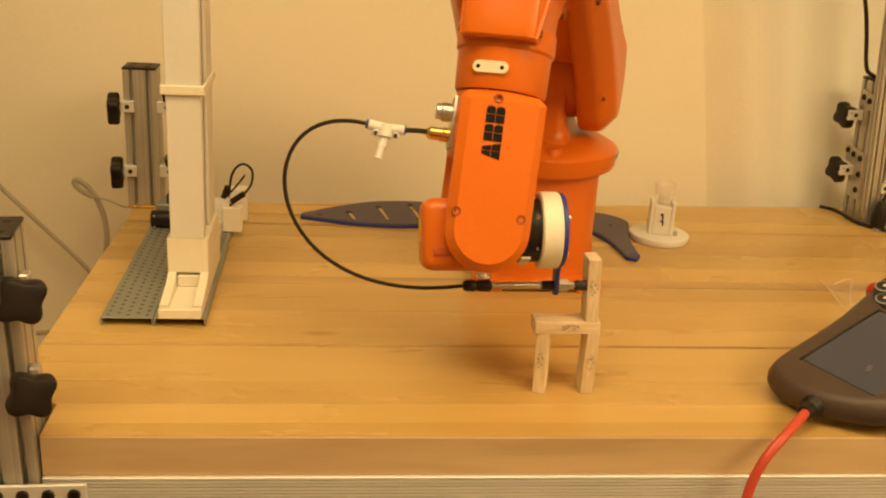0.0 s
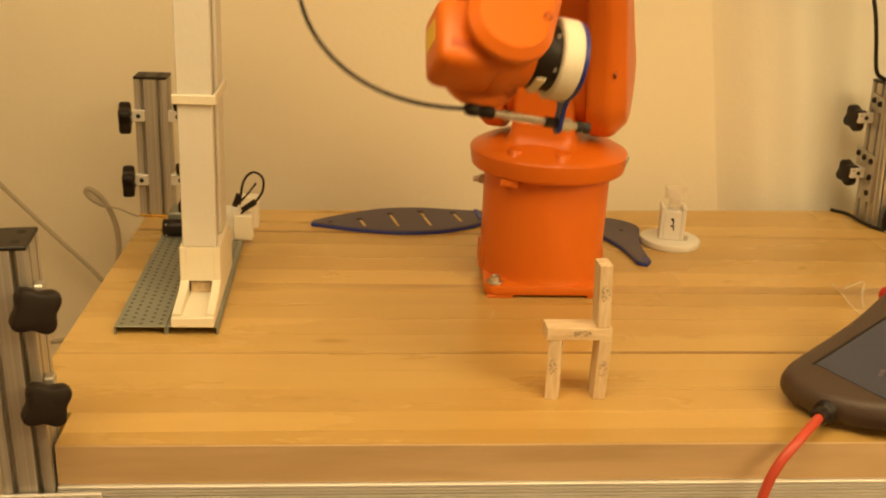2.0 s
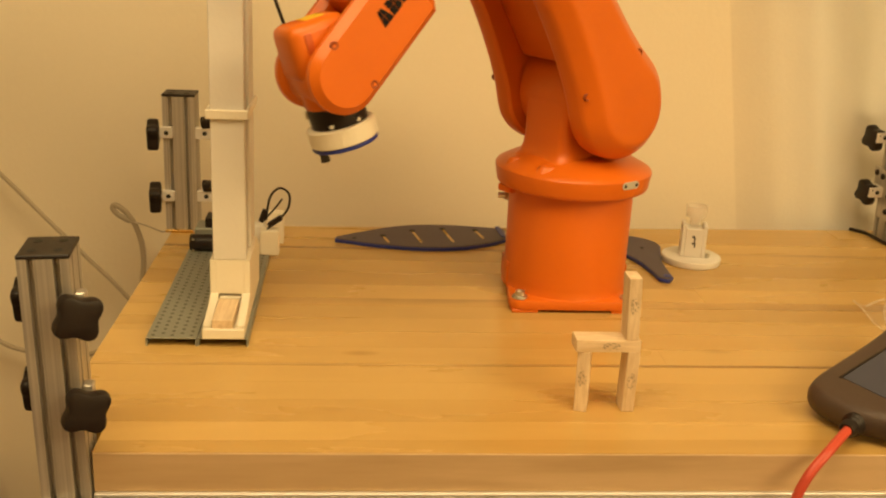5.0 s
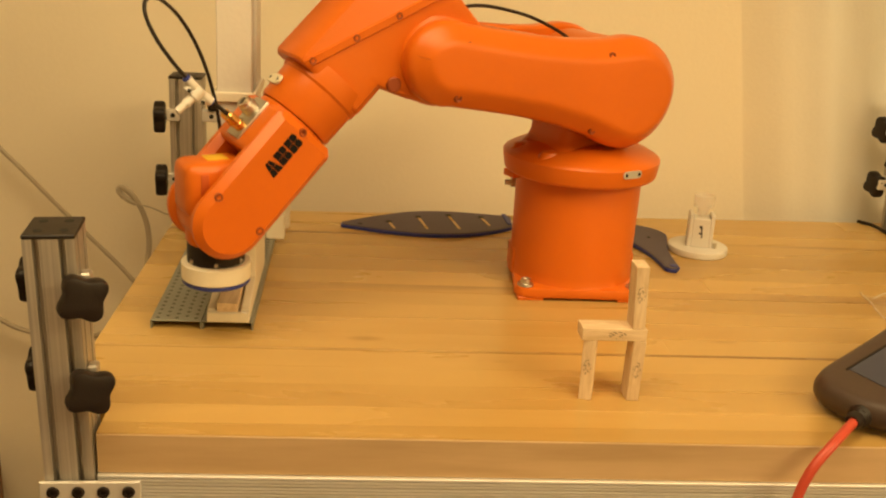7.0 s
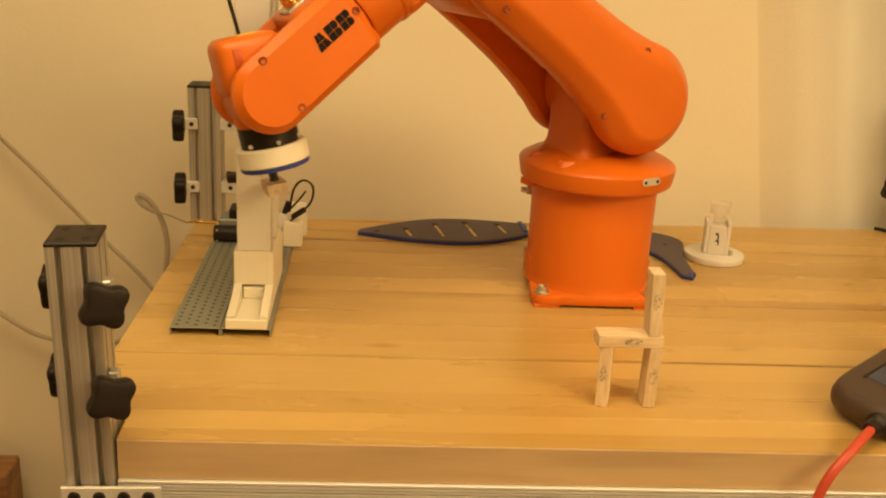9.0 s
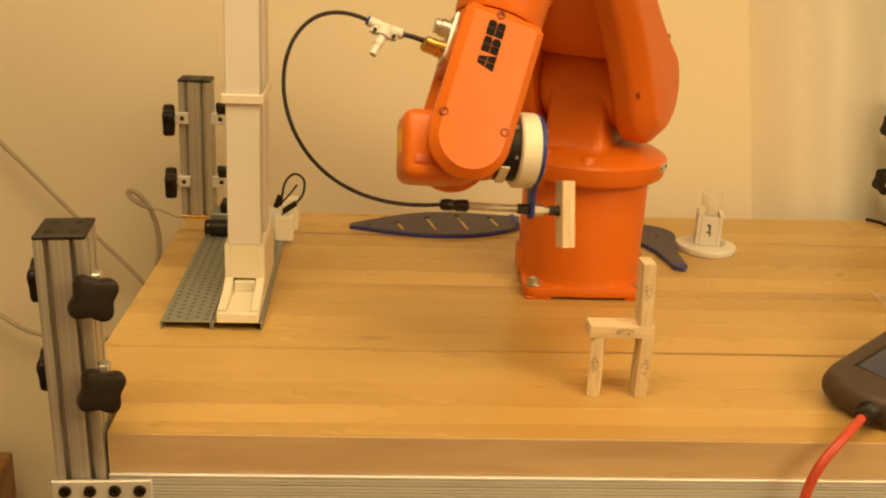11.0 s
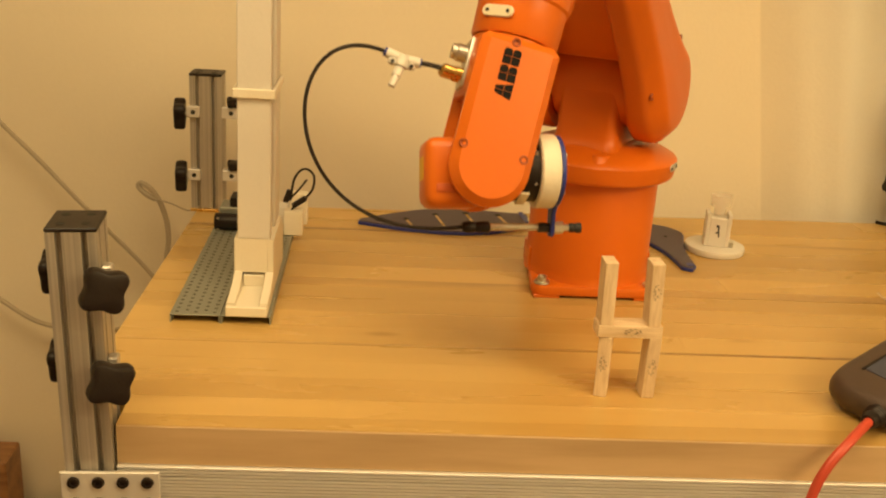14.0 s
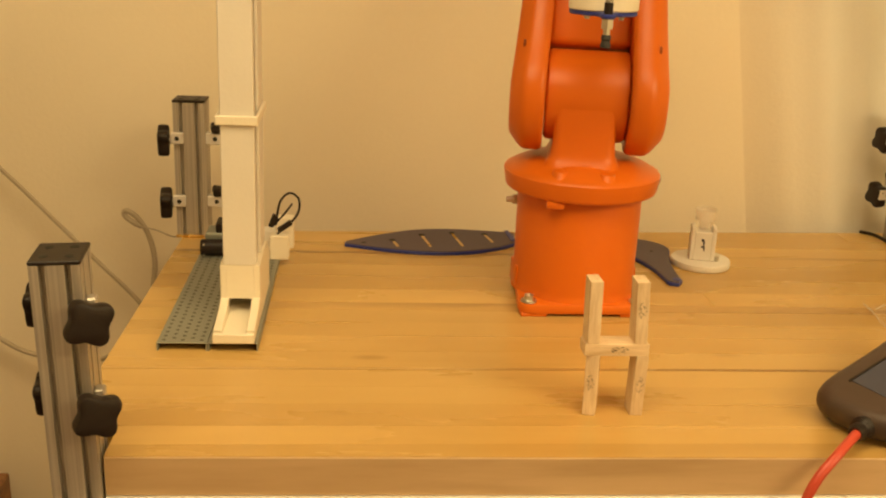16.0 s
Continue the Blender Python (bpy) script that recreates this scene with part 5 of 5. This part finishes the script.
# ---- worktop staves, laid end to end ----
rnd = random.Random(11)
yb = [0.97, 1.038, 1.078, 1.128, 1.172, 1.2165, 1.2225, 1.27, 1.318, 1.366, 1.41, 1.437, 1.49, 1.548, 1.6, 1.654, 1.664, 1.712, 1.76, BACK(X1)]
heart = (1.2165, 1.41, 1.654)              # narrow staves cut from the darker heartwood
opened = (1.2165, 1.41)                    # two glue joints have opened a little
for y0, y1 in zip(yb, yb[1:]):
    dark = y0 in heart
    ya = y0 + (0.0004 if y0 in opened else 0.0001)
    yz = y1 - (0.0004 if y1 in opened else 0.0001)
    xs = [LEFT(y0) if y0 > 1.06 else -0.4742]
    while xs[-1] + 0.9 < X1 - 0.25:
        xs.append(xs[-1] + rnd.uniform(0.5, 1.5))
        if xs[-1] > X1 - 0.25:
            xs.pop()
            break
    xs.append(X1)
    for a, b in zip(xs, xs[1:]):
        a1 = LEFT(y1) if a == xs[0] and y0 > 1.06 else a
        # the slanted front and back edges cut the outermost staves
        pts = [(a + 0.0001, max(ya, FRONT(a))), (b - 0.0001, max(ya, FRONT(b))), (b - 0.0001, min(yz, BACK(b))), (a1 + 0.0001, min(yz, BACK(a)))]
        if pts[3][1] <= ya + 0.002:
            cut = (ya + 0.003 - 1.785) / 0.045
            if cut > b - 0.01:
                continue
            pts = [(cut, ya), (b - 0.0001, ya), (b - 0.0001, min(yz, BACK(b))), (cut, ya + 0.003)]
        cx, cy = sum(p[0] for p in pts) / 4, sum(p[1] for p in pts) / 4
        bm = B()
        prism(bm, [(p[0] - cx, p[1] - cy) for p in pts], -THICK, 0)
        part("stave", bm, HEARTWOOD if dark else BUTCHER, bench, "narrow darker heartwood stave" if dark else "", pose(cx, cy, T))
bm = B()
prism(bm, [(-0.4737, FRONT(-0.4737) - 0.0022), (X1, FRONT(X1) - 0.0022), (X1, FRONT(X1)), (-0.4737, FRONT(-0.4737))], T - THICK, T - 0.0004, 0.0006, 1)
part("front_edge", bm, EDGEWOOD, bench, "paler sawn front edge of the top")

ANGLES = [
    (0, -109.5, 55.4, 14.9, 73.1, 97.5, 198.9),
    (0.6, -109.5, 55.4, 14.9, 73.1, 97.5, 198.9),
    (1.0, -110.4, 51.4, 15.4, 70.2, 98.8, 200.8),
    (1.5, -115.1, 37.0, 21.3, 66.0, 103.9, 198.6),
    (2.0, -110.8, 28.9, 13.4, 62.9, 104.4, 218.5),
    (2.5, -104.2, -11.3, 39.8, 22.3, 89.4, 181.0),
    (3.0, -101.7, -12.7, 34.5, -0.2, 69.7, 174.7),
    (3.5, -111.7, -31.0, 53.8, 5.9, 69.8, 200.5),
    (4.0, -121.2, 0.7, 36.8, 2.7, 75.1, 237.1),
    (4.5, -133.6, 19.3, 26.5, -3.1, 72.7, 252.7),
    (5.0, -147.3, 33.8, 14.6, 6.4, 57.6, 266.0),
    (6.1, -153.4, 61.7, -24.0, 2.0, 50.8, 294.2),
    (7.3, -153.2, 83.7, -35.4, -1.3, 42.1, 299.3),
    (7.5, -153.2, 83.7, -35.4, -1.3, 42.1, 299.3),
    (8.0, -153.8, 73.3, -26.8, -1.5, 44.0, 296.1),
    (8.5, -153.4, 61.7, -24.0, 2.0, 50.8, 294.2),
    (11, -122.5, 42.5, 16.7, 53.5, 105.7, 189.5),
    (11.5, -116.3, 57.4, 10.2, 64.7, 100.8, 200.3),
    (12.0, -116.4, 57.7, 10.1, 65.3, 100.9, 199.6),
    (12.5, -116.4, 57.7, 10.1, 65.3, 100.9, 199.6),
    (13.3, -116.4, 57.7, 10.1, 65.3, 100.9, 199.6),
    (14, -121.6, 45.1, 20.2, 55.0, 104.8, 193.2),
    (14.5, -124.5, 33.6, 24.1, 57.0, 109.5, 215.6),
    (15, -113.2, 15.7, 24.4, 52.2, 98.9, 239.9),
    (15.5, -103.9, -12.6, 36.4, 17.0, 89.2, 189.6),
    (16, -100.6, -22.0, 42.9, -0.1, 69.1, 177.8),
]


# ---- what moves ----
def glide(rows, t):
    """Values between timed rows, with no overshoot."""
    ts = [r[0] for r in rows]
    i = max(0, min(len(ts) - 2, sum(1 for s in ts[1:-1] if s <= t)))
    out = []
    h = ts[i + 1] - ts[i]
    u = min(1, max(0, (t - ts[i]) / h))

    def slope(j, c):
        if j == 0 or j == len(ts) - 1:
            return 0.0
        d0 = (rows[j][c] - rows[j - 1][c]) / (ts[j] - ts[j - 1])
        d1 = (rows[j + 1][c] - rows[j][c]) / (ts[j + 1] - ts[j])
        return 0.0 if d0 * d1 <= 0 else 2 * d0 * d1 / (d0 + d1)

    for c in range(1, len(rows[0])):
        p0, p1, m0, m1 = rows[i][c], rows[i + 1][c], slope(i, c) * h, slope(i + 1, c) * h
        out.append((2 * u ** 3 - 3 * u * u + 1) * p0 + (u ** 3 - 2 * u * u + u) * m0 + (-2 * u ** 3 + 3 * u * u) * p1 + (u ** 3 - u * u) * m1)
    return out


def turn(axis, a):
    return Matrix.Rotation(radians(a), 4, axis)


def links(t):
    """The poses of the six links in the robot's space."""
    q = glide(ANGLES, t)
    m1 = turn("Z", q[0])
    m2 = m1 @ Matrix.Translation((0, 0, 0.29)) @ turn("Y", q[1])
    m3 = m2 @ Matrix.Translation((0, 0, 0.27)) @ turn("Y", q[2])
    m4 = m3 @ Matrix.Translation((0, 0, 0.07)) @ turn("X", q[3]) @ Matrix.Translation((0.302, 0, 0))
    m5 = m4 @ turn("Y", q[4])
    return m1, m2, m3, m4, m5, m5 @ turn("X", q[5])


def hose_points(m4, m6):
    """The hose hangs between tee and tool as a smooth bow of constant length."""
    a, b = m4 @ HOSE_A, m6 @ HOSE_B
    da, db = m4.to_3x3() @ HOSE_DA, m6.to_3x3() @ Vector((-1, 0, 0))
    lo, hi = 0.02, 0.5
    for _ in range(18):
        s = (lo + hi) / 2
        c = [a, a + da * s * 0.76, b + db * s * 1.26 + Vector((0, 0, -0.17 * s)), b]
        pts = [(1 - u) ** 3 * c[0] + 3 * u * (1 - u) ** 2 * c[1] + 3 * u * u * (1 - u) * c[2] + u ** 3 * c[3] for u in [j / 60 for j in range(61)]]
        length = sum((p - r).length for p, r in zip(pts, pts[1:]))
        lo, hi = (s, hi) if length < HOSE_LEN else (lo, s)
    out, run, want = [pts[0]], 0.0, length / PIECES
    for p, r in zip(pts, pts[1:]):
        d = (r - p).length
        while run + d >= want * len(out) and len(out) < PIECES:
            out.append(p + (r - p) * ((want * len(out) - run) / d))
        run += d
    return out + [pts[-1]]


def motions():
    times = [k / 10 for k in range(161)]
    poses = [links(t) for t in times]
    for k, ob in enumerate((link1, link2, link3, link4, link5, link6)):
        walk(ob, [(t, p[k]) for t, p in zip(times, poses)])
    runs = [hose_points(p[3], p[5]) for p in poses]
    for k, ob in enumerate(hose):
        walk(ob, [(t, Matrix.Translation(r[k]) @ (r[k + 1] - r[k]).to_track_quat("Z", "Y").to_matrix().to_4x4()) for t, r in zip(times, runs)])
    # the block: pushed out of the magazine, lifted, set down on the stack
    hold = (ROBOT_AT @ links(11.6)[5]).inverted() @ set_down(-4.4)
    rows = []
    for t in times:
        if t < 7.65:
            s = glide(SLIDE, t)[0]
            m = pose(-0.3805, 1.302 + s, T + 0.0112 + 0.0098 + BT / 2, 0, 0, 90)
        elif t < 11.65:
            m = ROBOT_AT @ links(t)[5] @ hold
        else:
            m = set_down(glide(LEAN, t)[0])
        rows.append((t, m))
    walk(moving_block, rows)
    walk(pusher, [(t, pose(0, glide(PUSH, t)[0], 0)) for t in times])


motions()
